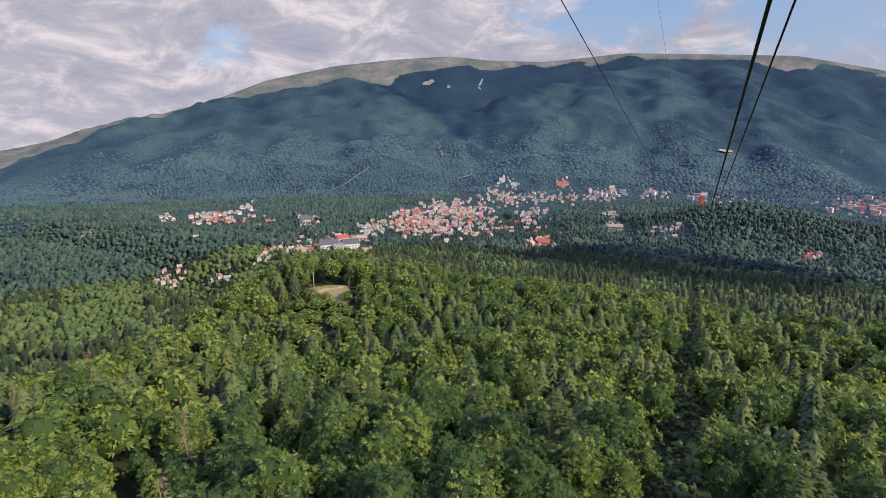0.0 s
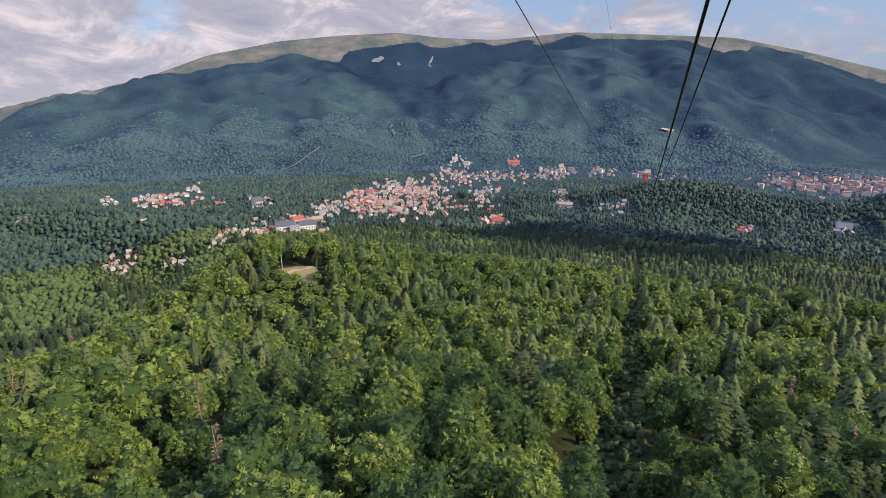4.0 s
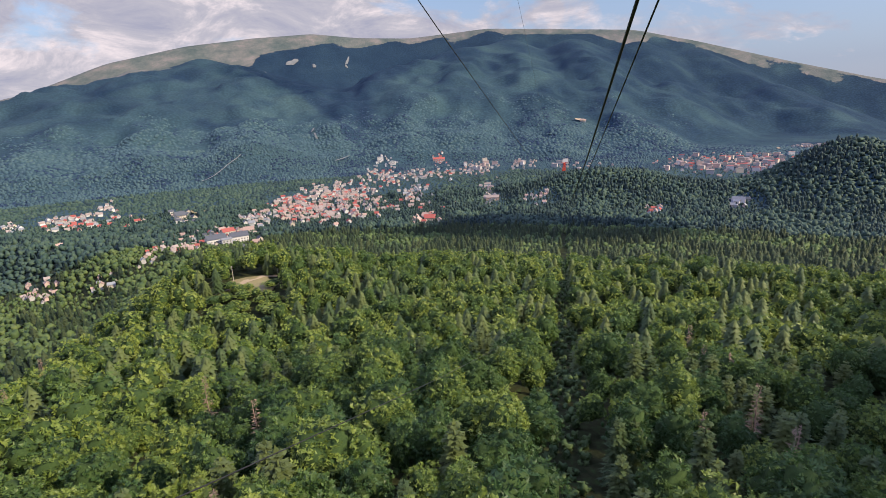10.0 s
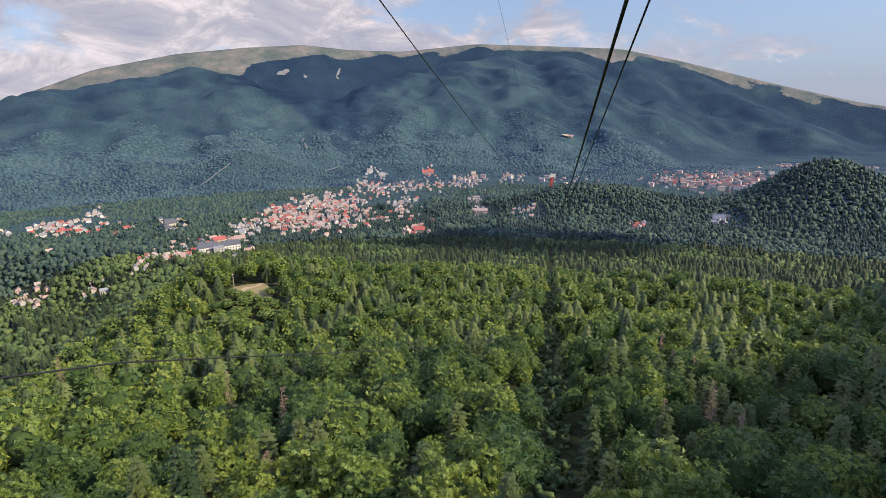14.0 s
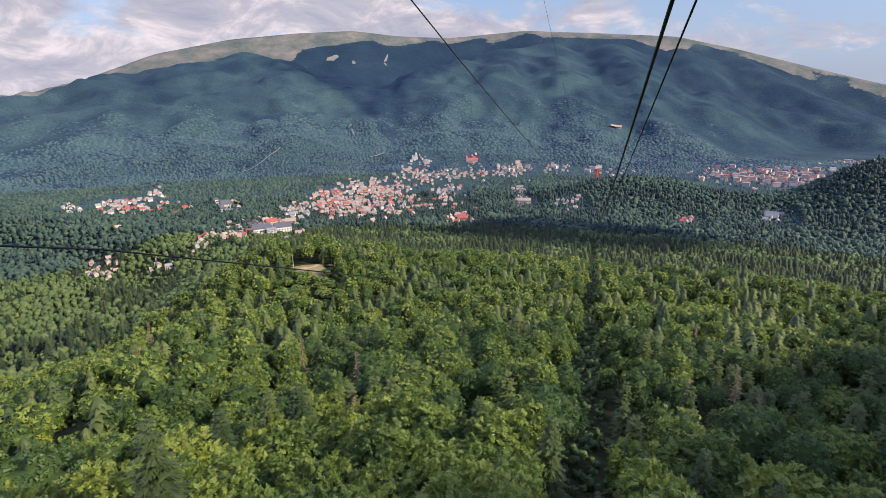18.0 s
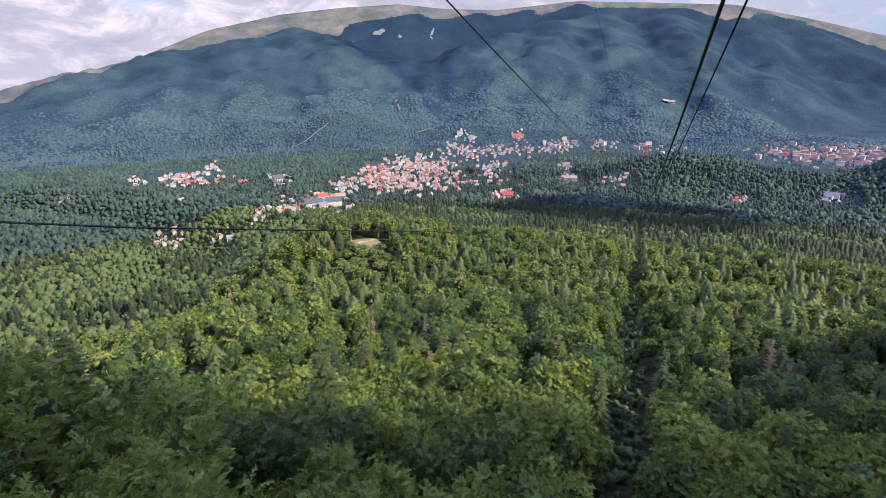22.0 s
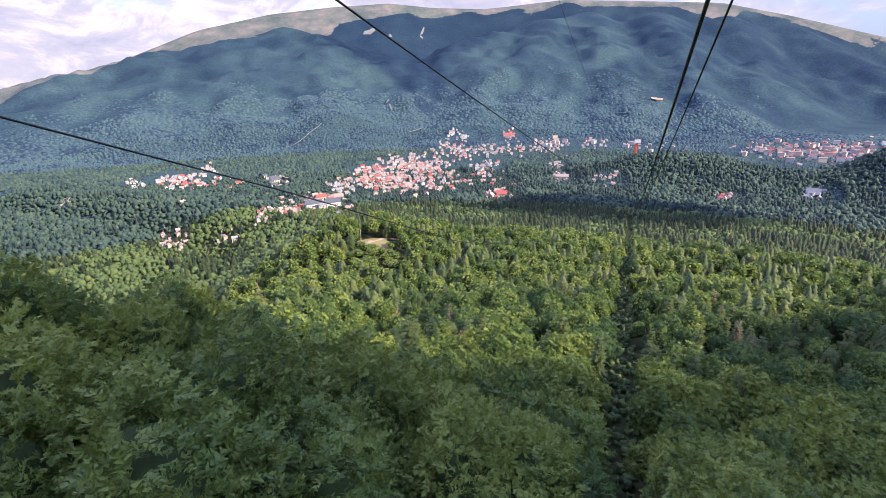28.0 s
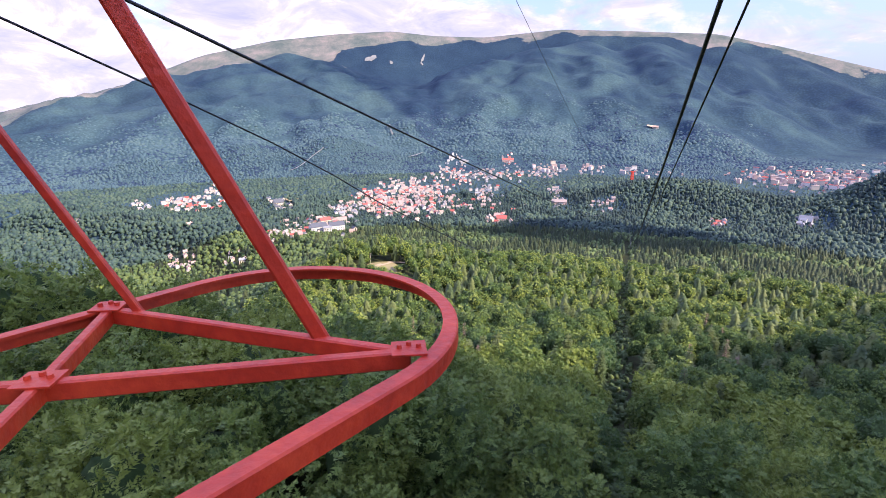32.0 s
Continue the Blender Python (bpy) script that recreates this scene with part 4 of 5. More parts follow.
def plant_far():
    rng = np.random.RandomState(79)
    cones = far_cones()
    bands = []
    for step, r0, r1 in ((6.0, 300, 700), (7.0, 700, 1200), (12.0, 1200, 2060)):
        q = grid_points(-1600, 1850, 60, 2060, step, 7)
        rq, aq = np.hypot(q[:, 0], q[:, 1]), np.degrees(np.arctan2(q[:, 0], q[:, 1]))
        bands.append(q[(rq >= r0) & (rq < r1) & (aq > -50) & (aq < 60)])
    p = np.concatenate(bands)
    r = np.hypot(p[:, 0], p[:, 1])
    town = in_town(p[:, 0], p[:, 1])
    keep = wanted(p) & ~open_ground(p[:, 0], p[:, 1]) & (~town | (rng.uniform(0, 1, len(p)) < 0.72)) & (rng.uniform(0, 1, len(p)) < 0.96)
    p, r = p[keep], r[keep]
    h, g = land(p[:, 0], p[:, 1])
    pts = np.column_stack([p, h])
    fir = rng.uniform(0, 1, len(p)) < np.clip(0.26 + 0.5 * waves(p[:, 0], p[:, 1], 170, 33) + 0.2 * smooth(0, 150, p[:, 0]) - 0.26 * smooth(-60, -200, p[:, 0]) - 0.2 * smooth(350, 450, p[:, 0]), 0.03, 0.95)
    lower = np.where(in_town(p[:, 0], p[:, 1] + 25, 1.5), np.where((p[:, 0] < -150) & (r < 760), 0.65, 0.5), np.where(in_town(p[:, 0], p[:, 1] + 15, 1.0, SCATTERED), 0.62, 1.0)) * (1 + 0.25 * smooth(700, 1500, r)) * rng.uniform(0.7, 1.2, len(p))
    small = [slope_crown(k) for k in range(4)]
    for lo, hi, leaf, needle in ((0, 700, VALLEY_BEECH, VALLEY_SPRUCE), (700, 1200, HAZED_FAR_BEECH, HAZED_FAR_SPRUCE), (1200, 1650, HAZED_FAR_BEECH, HAZED_FAR_SPRUCE), (1650, 9999, HAZED_SLOPE_BEECH, HAZED_SLOPE_SPRUCE)):
        near = hi < 1300
        sel = (r >= lo) & (r < hi)
        b, s = pts[~fir & sel], pts[fir & sel]
        lb, ls = lower[~fir & sel], lower[fir & sel]
        if hi < 800:
            size = rng.uniform(0.45, 0.84, len(b)) * lb
            b[:, 2] -= size * 4.2                 # crowns sunk so that the canopy looks closed from the camera above
            scatter("valley_broadleaf_woods", b, size, size * rng.uniform(1.15, 1.5, len(b)), TUFTS, leaf, 3, "broadleaf woods below the hill")
            size = rng.uniform(0.42, 0.68, len(s)) * ls
            scatter("valley_conifer_woods", s, size, size * rng.uniform(1.35, 1.85, len(s)), SPRUCE_FAR, needle, 4, "conifer woods below the hill")
            continue
        b[:, 2] -= 3.0 * lb if near else 0.0
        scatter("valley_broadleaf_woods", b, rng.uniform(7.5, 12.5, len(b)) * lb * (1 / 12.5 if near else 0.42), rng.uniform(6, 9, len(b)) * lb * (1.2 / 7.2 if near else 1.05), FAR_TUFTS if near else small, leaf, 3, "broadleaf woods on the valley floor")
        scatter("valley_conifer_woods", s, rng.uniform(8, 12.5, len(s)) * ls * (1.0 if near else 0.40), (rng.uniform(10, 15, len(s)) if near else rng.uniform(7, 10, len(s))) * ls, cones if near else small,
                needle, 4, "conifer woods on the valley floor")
    # the slopes across the valley
    q = grid_points(-2600, 3000, 900, 3000, 14.0, 8)
    r, az = np.hypot(q[:, 0], q[:, 1]), np.degrees(np.arctan2(q[:, 0], q[:, 1]))
    q = q[(r >= 2060) & (r < 2600 + 260 * waves(q[:, 0], q[:, 1], 300, 41)) & (az > -46) & (az < 58)]
    r = np.hypot(q[:, 0], q[:, 1])
    h, g = land(q[:, 0], q[:, 1])
    keep = (g < 0.45 + rng.normal(size=len(q)) * 0.12) & (rng.uniform(0, 1, len(q)) < 0.97)
    keep &= ~in_town(q[:, 0], q[:, 1])
    q, h = q[keep], h[keep]
    pts = np.column_stack([q, h - 3.4 - 3.8 * smooth(2150, 2700, r[keep])])
    # the crowns repeat the painted shade of the basin and light of the spur
    fir = rng.uniform(0, 1, len(q)) < conifer_shade_share(q[:, 0], q[:, 1])
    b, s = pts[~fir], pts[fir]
    scatter("mountain_broadleaf_woods", b, rng.uniform(6.4, 8.2, len(b)), rng.uniform(15, 22, len(b)), small, HAZED_SLOPE_BEECH, 5, "broadleaf woods on the mountain slope")
    scatter("mountain_conifer_woods", s, rng.uniform(6.4, 8.6, len(s)), rng.uniform(13, 19, len(s)), small, HAZED_SLOPE_SPRUCE, 6, "conifer woods on the mountain slope, coloured blue for haze")


plant_near()
plant_middle()
plant_undergrowth()
plant_far()


# ---- ropeway ----
def rope_line(name, side, lift, start, end, radius, label):
    """A steel rope beside the cabin's way: side metres to the right, lift(s) metres over it, s metres downhill of the pylon."""
    pts = []
    for s in np.concatenate([np.arange(start, 60, 2.0), np.arange(60, end, 15.0), [end]]):
        d = s - 116.5
        z = EYE - 0.2272 * d + (0.00051 if d < 0 else 0.0000866) * d * d
        pts.append((d * 0.4437 + side * 0.8962, d * 0.8962 - side * 0.4437, z + lift(s)))
    cu = bpy.data.curves.new(name, "CURVE")
    cu.dimensions = "3D"
    cu.bevel_depth = radius
    cu.bevel_resolution = 1
    sp = cu.splines.new("POLY")
    sp.points.add(len(pts) - 1)
    for q, c in zip(sp.points, pts):
        q.co = (*c, 1)
    cu.materials.append(STEEL)
    return tagged(new(name, cu), label, "cable", "ropes of the ropeway")


FAR_PYLON_AT = 1400.0
rope_line("track_rope", 0.42, lambda s: 3.0, -3.0, FAR_PYLON_AT, 0.026, "dark steel track rope running down to the valley pylon")
rope_line("haul_rope", 0.66, lambda s: 2.95, -3.0, FAR_PYLON_AT, 0.014, "thin dark steel haul rope beside the track rope")
rope_line("track_rope", -5.5, lambda s: 2.04 + 0.0883 * s - 0.000331 * s * s + 5e-7 * s ** 3 if s < 200 else 10.46 - 0.008 * (s - 200), -3.0, FAR_PYLON_AT, 0.022,
          "dark steel track rope of the opposite lane")
rope_line("haul_rope", -6.3, lambda s: float(np.interp(s, [0, 6, 10, 13, 18, 21, 26, 31, 36, 45, 55, 60, 67, 72, 140], [2.1, 2.02, 1.82, 1.42, 0.98, 0.75, 0.46, 0.02, -0.42, -0.5, -0.36, -0.46, -0.9, -1.3, -14])), -3.0, FAR_PYLON_AT, 0.014,
          "sagging steel haul rope of the opposite lane")
rope_line("signal_cable", -2.9, lambda s: 4.7 + 0.10 * s * (1 - s / 300), -3.0, 300, 0.006, "thin signal cable strung high over the ropeway")


def bar(a, b, w, h, roll_up=(0, 0, 1)):
    """A flat bar from a to b, w across and h tall, with slightly broken edges."""
    a, b = Vector(a), Vector(b)
    d = (b - a).normalized()
    side = d.cross(Vector(roll_up)).normalized()
    up = side.cross(d)
    bm = bmesh.new()
    c = min(w, h) * 0.15
    ring = [(-w / 2 + c, -h / 2), (w / 2 - c, -h / 2), (w / 2, -h / 2 + c), (w / 2, h / 2 - c), (w / 2 - c, h / 2), (-w / 2 + c, h / 2), (-w / 2, h / 2 - c), (-w / 2, -h / 2 + c)]
    r1 = [bm.verts.new(a + side * x + up * y) for x, y in ring]
    r2 = [bm.verts.new(b + side * x + up * y) for x, y in ring]
    for i in range(8):
        j = (i + 1) % 8
        bm.faces.new((r1[i], r1[j], r2[j], r2[i]))
    bm.faces.new(r1[::-1])
    bm.faces.new(r2)
    return bm


def bm_part(name, bm, material, parent, label=""):
    me = bpy.data.meshes.new(name)
    bm.to_mesh(me)
    bm.free()
    me.materials.append(material)
    return part(name, me, parent, label)


def near_pylon():
    """The red pylon that the cabin passes: a hoop platform on braces, hung from slanted struts, on a mast beside the lane."""
    ox, oy, oz = -51.43, -103.31, 152.93
    ob = new("ropeway_pylon")
    ob.location = (ox - 3.4, oy + 2.6, float(land(ox - 3.4, oy + 2.6)[0]))
    base = ob.location.copy()

    def at(x, y, z):
        return Vector((ox + x, oy + y, oz + z)) - base

    z0 = -1.30
    # the hoop, an angle iron bent round
    bm = bmesh.new()
    prof = [(-0.045, 0.045), (0.035, 0.045), (0.045, 0.035), (0.045, -0.06), (0.032, -0.06), (0.032, 0.028), (-0.045, 0.030)]
    way, off, cx, cy, rad = (0.72, 0.694), (-0.694, 0.72), -0.66, 2.95, 1.03
    line = [(-2.4 + 0.4 * k, -rad, (0, -1)) for k in range(6)]
    line += [(rad * math.sin(t), -rad * math.cos(t), (math.sin(t), -math.cos(t))) for t in np.linspace(0, math.pi, 40)]
    line += [(-0.4 - 0.4 * k, rad, (0, 1)) for k in range(6)]
    rings = []
    for al, ac, (nl, nc) in line:
        rings.append([bm.verts.new(at(cx + (al + nl * px) * way[0] + (ac + nc * px) * off[0], cy + (al + nl * px) * way[1] + (ac + nc * px) * off[1], z0 + pz)) for px, pz in prof])
    for a, b in zip(rings, rings[1:]):
        for k in range(len(prof)):
            j = (k + 1) % len(prof)
            bm.faces.new((a[k], a[j], b[j], b[k]))
    bmesh.ops.recalc_face_normals(bm, faces=bm.faces)
    bm_part("hoop", bm, RED, ob, "red painted angle-iron hoop")
    A, B, C, D = (-1.74, 3.30), (0.10, 2.48), (-1.62, 2.38), (-1.52, 1.20)
    for p, q in ((A, B), (C, B), (A, C), (C, D)):
        bm_part("brace", bar(at(*p, z0), at(*q, z0), 0.06, 0.10), RED, ob)
    bm_part("brace", bar(at(*C, z0), at(-3.4, 2.35, z0), 0.06, 0.10), RED, ob)
    for p in (A, B, C):
        bm_part("gusset_plate", bar(at(p[0] - 0.09, p[1], z0 + 0.055), at(p[0] + 0.09, p[1], z0 + 0.055), 0.16, 0.012), RED, ob)
        for k in range(3):
            m = bmesh.new()
            bmesh.ops.create_cone(m, cap_ends=True, segments=6, radius1=0.016, radius2=0.014, depth=0.02,
                                  matrix=Matrix.Translation(at(p[0] - 0.05 + 0.05 * k, p[1] + 0.03 * (k % 2), z0 + 0.071)))
            bm_part("bolt", m, RED, ob)
    for p, q in (((-0.36, 2.73, z0), (-1.45, 2.44, 1.22)), ((-1.52, 3.24, z0), (-2.62, 3.10, 1.02))):
        wide = 0.085 if q[0] > -2 else 0.048
        bm_part("strut", bar(at(*p), at(*q), wide, wide), RED, ob)
    bm_part("cross_arm", bar(at(-1.45, 2.44, 1.25), at(-3.4, 2.6, 1.25), 0.12, 0.16), RED, ob)
    bm_part("cross_arm", bar(at(-2.62, 3.10, 1.05), at(-3.4, 2.6, 1.05), 0.10, 0.14), RED, ob)
    bm_part("mast", bar(Vector((0, 0, -0.5)), at(-3.4, 2.6, 4.2), 0.9, 0.9, (0, 1, 0)), RED, ob)
    return tagged(ob, "red painted steel ropeway pylon with a hoop platform", "pylon")


near_pylon()


def far_pylon():
    s = FAR_PYLON_AT - 116.5
    x, y = s * 0.4437 - 2.9 * 0.8962, s * 0.8962 + 2.9 * 0.4437
    g = float(land(x, y)[0])
    top = EYE - 0.2272 * s + 0.0000866 * s * s + 3.0
    tall = top - g
    ob = new("valley_pylon")
    ob.location = (x, y, g)
    grey = surface("pylon_grey", [(0.3, (0.10, 0.10, 0.11)), (0.7, (0.2, 0.2, 0.21))], scale=1.0, rough=0.6, bump=0.2)
    feet = [Vector((sx * 4.2, sy * 4.2, -1)) for sx, sy in ((-1, -1), (1, -1), (1, 1), (-1, 1))]
    head = [Vector((sx * 1.7, sy * 1.7, tall)) for sx, sy in ((-1, -1), (1, -1), (1, 1), (-1, 1))]
    mid = [f.lerp(h, 0.55) for f, h in zip(feet, head)]
    for f, m, h in zip(feet, mid, head):
        bm_part("leg", bar(f, m, 0.5, 0.5, (1, 0, 0)), grey, ob)
        bm_part("upper_leg", bar(m, h, 0.9, 0.9, (1, 0, 0)), RED, ob, "red painted upper leg")
    for k in range(4):
        j = (k + 1) % 4
        for q in range(6):
            a, b = feet[k].lerp(head[k], q / 6), feet[j].lerp(head[j], (q + 1) / 6)
            bm_part("cross_brace", bar(a, b, 0.28 if q < 3 else 0.55, 0.28 if q < 3 else 0.55), grey if q < 3 else RED, ob)
    bm_part("cross_arm", bar(Vector((-6.5, 3, tall - 0.6)), Vector((6.5, -3, tall - 0.6)), 1.0, 1.2), RED, ob)
    return tagged(ob, "distant lattice ropeway pylon with a red painted top", "pylon")


far_pylon()


# ---- the town ----
def house_meshes(w, d, h, roof_h, wall, roof):
    bm = bmesh.new()
    b = [bm.verts.new((x * w / 2, y * d / 2, z)) for z in (-2.0, h) for x, y in ((-1, -1), (1, -1), (1, 1), (-1, 1))]
    r1, r2 = bm.verts.new((-w / 2, 0, h + roof_h * 0.94)), bm.verts.new((w / 2, 0, h + roof_h * 0.94))
    for i in range(4):
        j = (i + 1) % 4
        bm.faces.new((b[i], b[j], b[4 + j], b[4 + i]))
    bm.faces.new((b[5], b[6], r2))
    bm.faces.new((b[7], b[4], r1))
    walls = bpy.data.meshes.new("wall")
    bm.to_mesh(walls)
    bm.free()
    walls.materials.append(wall)
    # two roof slabs with eaves
    bm = bmesh.new()
    e, t = 0.6, 0.25
    for s in (-1, 1):
        lo_y, lo_z = s * (d / 2 + e), h - e * roof_h / (d / 2)
        q = [(-w / 2 - e, lo_y, lo_z), (w / 2 + e, lo_y, lo_z), (w / 2 + e, 0, h + roof_h), (-w / 2 - e, 0, h + roof_h)]
        lower = [bm.verts.new(c) for c in q]
        upper = [bm.verts.new((c[0], c[1], c[2] + t)) for c in q]
        for i in range(4):
            j = (i + 1) % 4
            bm.faces.new((lower[i], lower[j], upper[j], upper[i]))
        bm.faces.new(lower[::-1])
        bm.faces.new(upper)
    bmesh.ops.recalc_face_normals(bm, faces=bm.faces)
    roofs = bpy.data.meshes.new("roof")
    bm.to_mesh(roofs)
    bm.free()
    roofs.materials.append(roof)
    return walls, roofs


GLASS = surface("window_glass", [(0.3, (0.03, 0.035, 0.04)), (0.7, (0.06, 0.065, 0.07))], scale=0.5, rough=0.15, bump=0, specular=0.6)
WALL_WORDS = ("white", "cream", "pale pink", "grey")
ROOF_WORDS = ("red", "brown", "orange", "slate grey", "tin")


def house_spots(rng, quarter, apart=7.6):
    cx, cy, sx, sy, turn, n, favoured = quarter
    c, s = math.cos(radians(turn)), math.sin(radians(turn))
    n = int(n * 1.35)
    spots, tries = [], 0
    while len(spots) < n and tries < 3000:
        tries += 1
        a, b = rng.normal(size=2) * 0.55
        if a * a + b * b > 1.7:
            continue
        x, y = cx + a * sx * c - b * sy * s, cy + a * sx * s + b * sy * c
        if all((x - p) ** 2 + (y - q) ** 2 > apart ** 2 for p, q in spots):
            spots.append((x, y))
    return spots


SIZES = ((6, 5, 3.0, 2.3, 1), (7.2, 6, 3.8, 2.7, 2), (9.5, 7, 5.6, 2.8, 3))


def house_model(w, r, dims, name="house", words=""):
    walls, roofs = house_meshes(*dims[:4], WALLS[w], ROOFS[r])
    ob = new(name)
    part("wall", walls, ob)
    part("roof", roofs, ob)
    if dims[0] < 30:
        me = bpy.data.meshes.new("chimney")
        bm = bar(Vector((dims[0] * 0.22, dims[1] * 0.12, dims[2])), Vector((dims[0] * 0.22, dims[1] * 0.12, dims[2] + dims[3] + 1.0)), 0.8, 0.8, (0, 1, 0))
        bm.to_mesh(me)
        bm.free()
        me.materials.append(WALLS[3])
        part("chimney", me, ob)
    return tagged(ob, words or "%s town house with a %s pitched roof" % (WALL_WORDS[w], ROOF_WORDS[r]), "house", "houses of the valley town")


def build_town():
    rng = np.random.RandomState(101)
    models = {}
    far_pieces = []
    for quarter in QUARTERS + SCATTERED:
        turn, favoured = quarter[4], quarter[6]
        distant = math.hypot(quarter[0], quarter[1]) > 1250 and quarter[0] > 500
        for k, (x, y) in enumerate(house_spots(rng, quarter)):
            w = int(rng.choice([0, 1, 1, 2, 3] if distant else [0, 0, 0, 1, 2, 3]))
            r = int(favoured[rng.randint(len(favoured))])
            r = 1 if distant and r == 4 else r
            size = int(rng.choice([0, 0, 1, 1, 2]))
            z = float(land(x, y)[0])
            m = Matrix.Translation((x, y, z)) @ Euler((0, 0, radians(turn + rng.choice([0, 90]) + rng.uniform(-20, 20)))).to_matrix().to_4x4()
            if math.hypot(x, y) < 800 and x < -100:      # houses below the hotel, shrunk and less white to fit the camera's view
                m = m @ Matrix.Diagonal((0.72, 0.72, 0.72, 1))
                w = int(rng.choice([1, 2, 3, 3]))
            if distant or k > 13 or quarter in SCATTERED[4:]:
                tall = distant and rng.uniform() < 0.14
                far_pieces.append((m, (18, 10, 12, 0.8) if tall else SIZES[size if distant else max(size, 1)][:4], w, r))
                continue
            key = (w, r, size)
            if key not in models:
                models[key] = house_model(w, r, SIZES[size])
                models[key].matrix_basis = m
            else:
                copy_thing(models[key], m)
    # the next town down the valley, and the crowded middle of the near one
    whole = bmesh.new()
    mats = WALLS + ROOFS
    for m, dims, w, r in far_pieces:
        for me, k in zip(house_meshes(*dims, WALLS[w], ROOFS[r]), (w, len(WALLS) + r)):
            me.transform(m)
            first = len(whole.faces)
            whole.from_mesh(me)
            whole.faces.ensure_lookup_table()
            for f in whole.faces[first:]:
                f.material_index = k
            bpy.data.meshes.remove(me)
    me = bpy.data.meshes.new("far_town")
    whole.to_mesh(me)
    whole.free()
    for one in mats:
        me.materials.append(one)
    tagged(new("far_town", me), "crowded pale houses and flats of a far town", "town", kind="stuff")


# large buildings: x, y, width, depth, wall height, roof height, turn, wall, roof, name, words
HOTELS = [
    (-150, 676, 24, 13, 8, 5, 25, 0, 3, "hotel", "white hotel with a steep slate grey roof"),
    (-124, 692, 22, 13, 8, 5, 20, 0, 3, "hotel", "white hotel wing with a steep slate grey roof"),
    (-136, 668, 12, 8, 7, 1.5, 22, 3, 4, "hotel_annex", "glazed hotel annex with a pale tin roof"),
    (-150, 770, 17, 11, 7, 4, 30, 1, 0, "guest_house", "cream guest house with a bright red roof"),
    (-123, 785, 15, 10, 6, 4, 10, 1, 2, "guest_house", "cream guest house with an orange tiled roof"),
    (155, 795, 17, 12, 5, 5, -20, 1, 0, "villa", "villa with a bright orange-red hipped roof"),
    (134, 786, 11, 9, 4, 4, 60, 1, 2, "villa", "small villa with an orange-red roof"),
]
HALLS = [
    (438, 1939, 44, 13, 7, 6, -14, 2, 0, "school", "long building with a red roof"),
    (222, 1985, 22, 12, 15, 1, -5, 0, 4, "apartment_block", "white flat-roofed apartment block"),
    (258, 1915, 20, 12, 13, 1, -12, 0, 4, "apartment_block", "white flat-roofed apartment block"),
    (327, 984, 26, 13, 7, 4, -18, 2, 1, "hall", "long hall with a brown roof"),
    (684, 724, 20, 14, 3, 9, -50, 3, 4, "chapel", "grey building with a tall tin roof"),
    (-278, 1050, 18, 13, 9, 7, 30, 1, 3, "manor", "manor house with a dark slate roof"),
    (1170, 2196, 26, 12, 7, 5, -28, 0, 2, "mountain_lodge", "mountain lodge with an orange roof on the slope"),
]
BIG = HOTELS + HALLS


def build_big():
    for x, y, w, d, h, rh, turn, wall, roof, name, words in BIG:
        ob = house_model(wall, roof, (w, d, h, rh), name, words)
        ob["category"] = "building"
        ob.matrix_basis = Matrix.Translation((x, y, float(land(x, y)[0]))) @ Euler((0, 0, radians(turn))).to_matrix().to_4x4()
        rows, n = max(1, int(h / 3.0)), max(3, int(w / 3.4))
        for k in range(n):
            for f in range(rows):
                cx, cz = -w / 2 + w * (k + 0.5) / n, 1.6 + f * 2.9
                bm = bar(Vector((cx - 0.75, -d / 2 - 0.03, cz)), Vector((cx + 0.75, -d / 2 - 0.03, cz)), 0.08, 1.5)
                bm_part("window", bm, GLASS, ob)


build_town()
build_big()


# ---- bare patches, track and poles ----
def draped_patch(name, cx, cy, rx, ry, turn, lift, material, words, seed, rings=7, n=40):
    """A sheet with an uneven outline that lies on the land."""
    rng = np.random.RandomState(seed)
    ph = rng.uniform(0, 6.28, 4)
    c, s = math.cos(radians(turn)), math.sin(radians(turn))
    v, f = [], []
    for k in range(rings + 1):
        for i in range(n):
            a = 2 * math.pi * i / n
            edge = 1 + 0.16 * math.sin(2 * a + ph[0]) + 0.12 * math.sin(3 * a + ph[1]) + 0.09 * math.sin(5 * a + ph[2]) + 0.06 * math.sin(9 * a + ph[3])
            q = max(k, 0.02) / rings * edge
            v.append((cx + q * (rx * math.cos(a) * c - ry * math.sin(a) * s), cy + q * (rx * math.cos(a) * s + ry * math.sin(a) * c)))
    v = np.array(v)
    z = land(v[:, 0], v[:, 1])[0] + lift
    for k in range(rings):
        for i in range(n):
            j = (i + 1) % n
            f.append((k * n + i, (k + 1) * n + i, (k + 1) * n + j, k * n + j))
    ob = new(name, mesh_arrays(name, np.column_stack([v, z]), np.array(f), material))
    return tagged(ob, words, "ground", kind="structure")


draped_patch("meadow_clearing", -52, 237, 12, 10, 0, 0.15, GRASS, "dry grassy clearing on the wooded knoll", 3)
SCREE = surface("pale_scree", [(0.3, (0.12, 0.13, 0.13)), (0.7, (0.22, 0.22, 0.22))], scale=0.02, rough=0.95, bump=0.4)
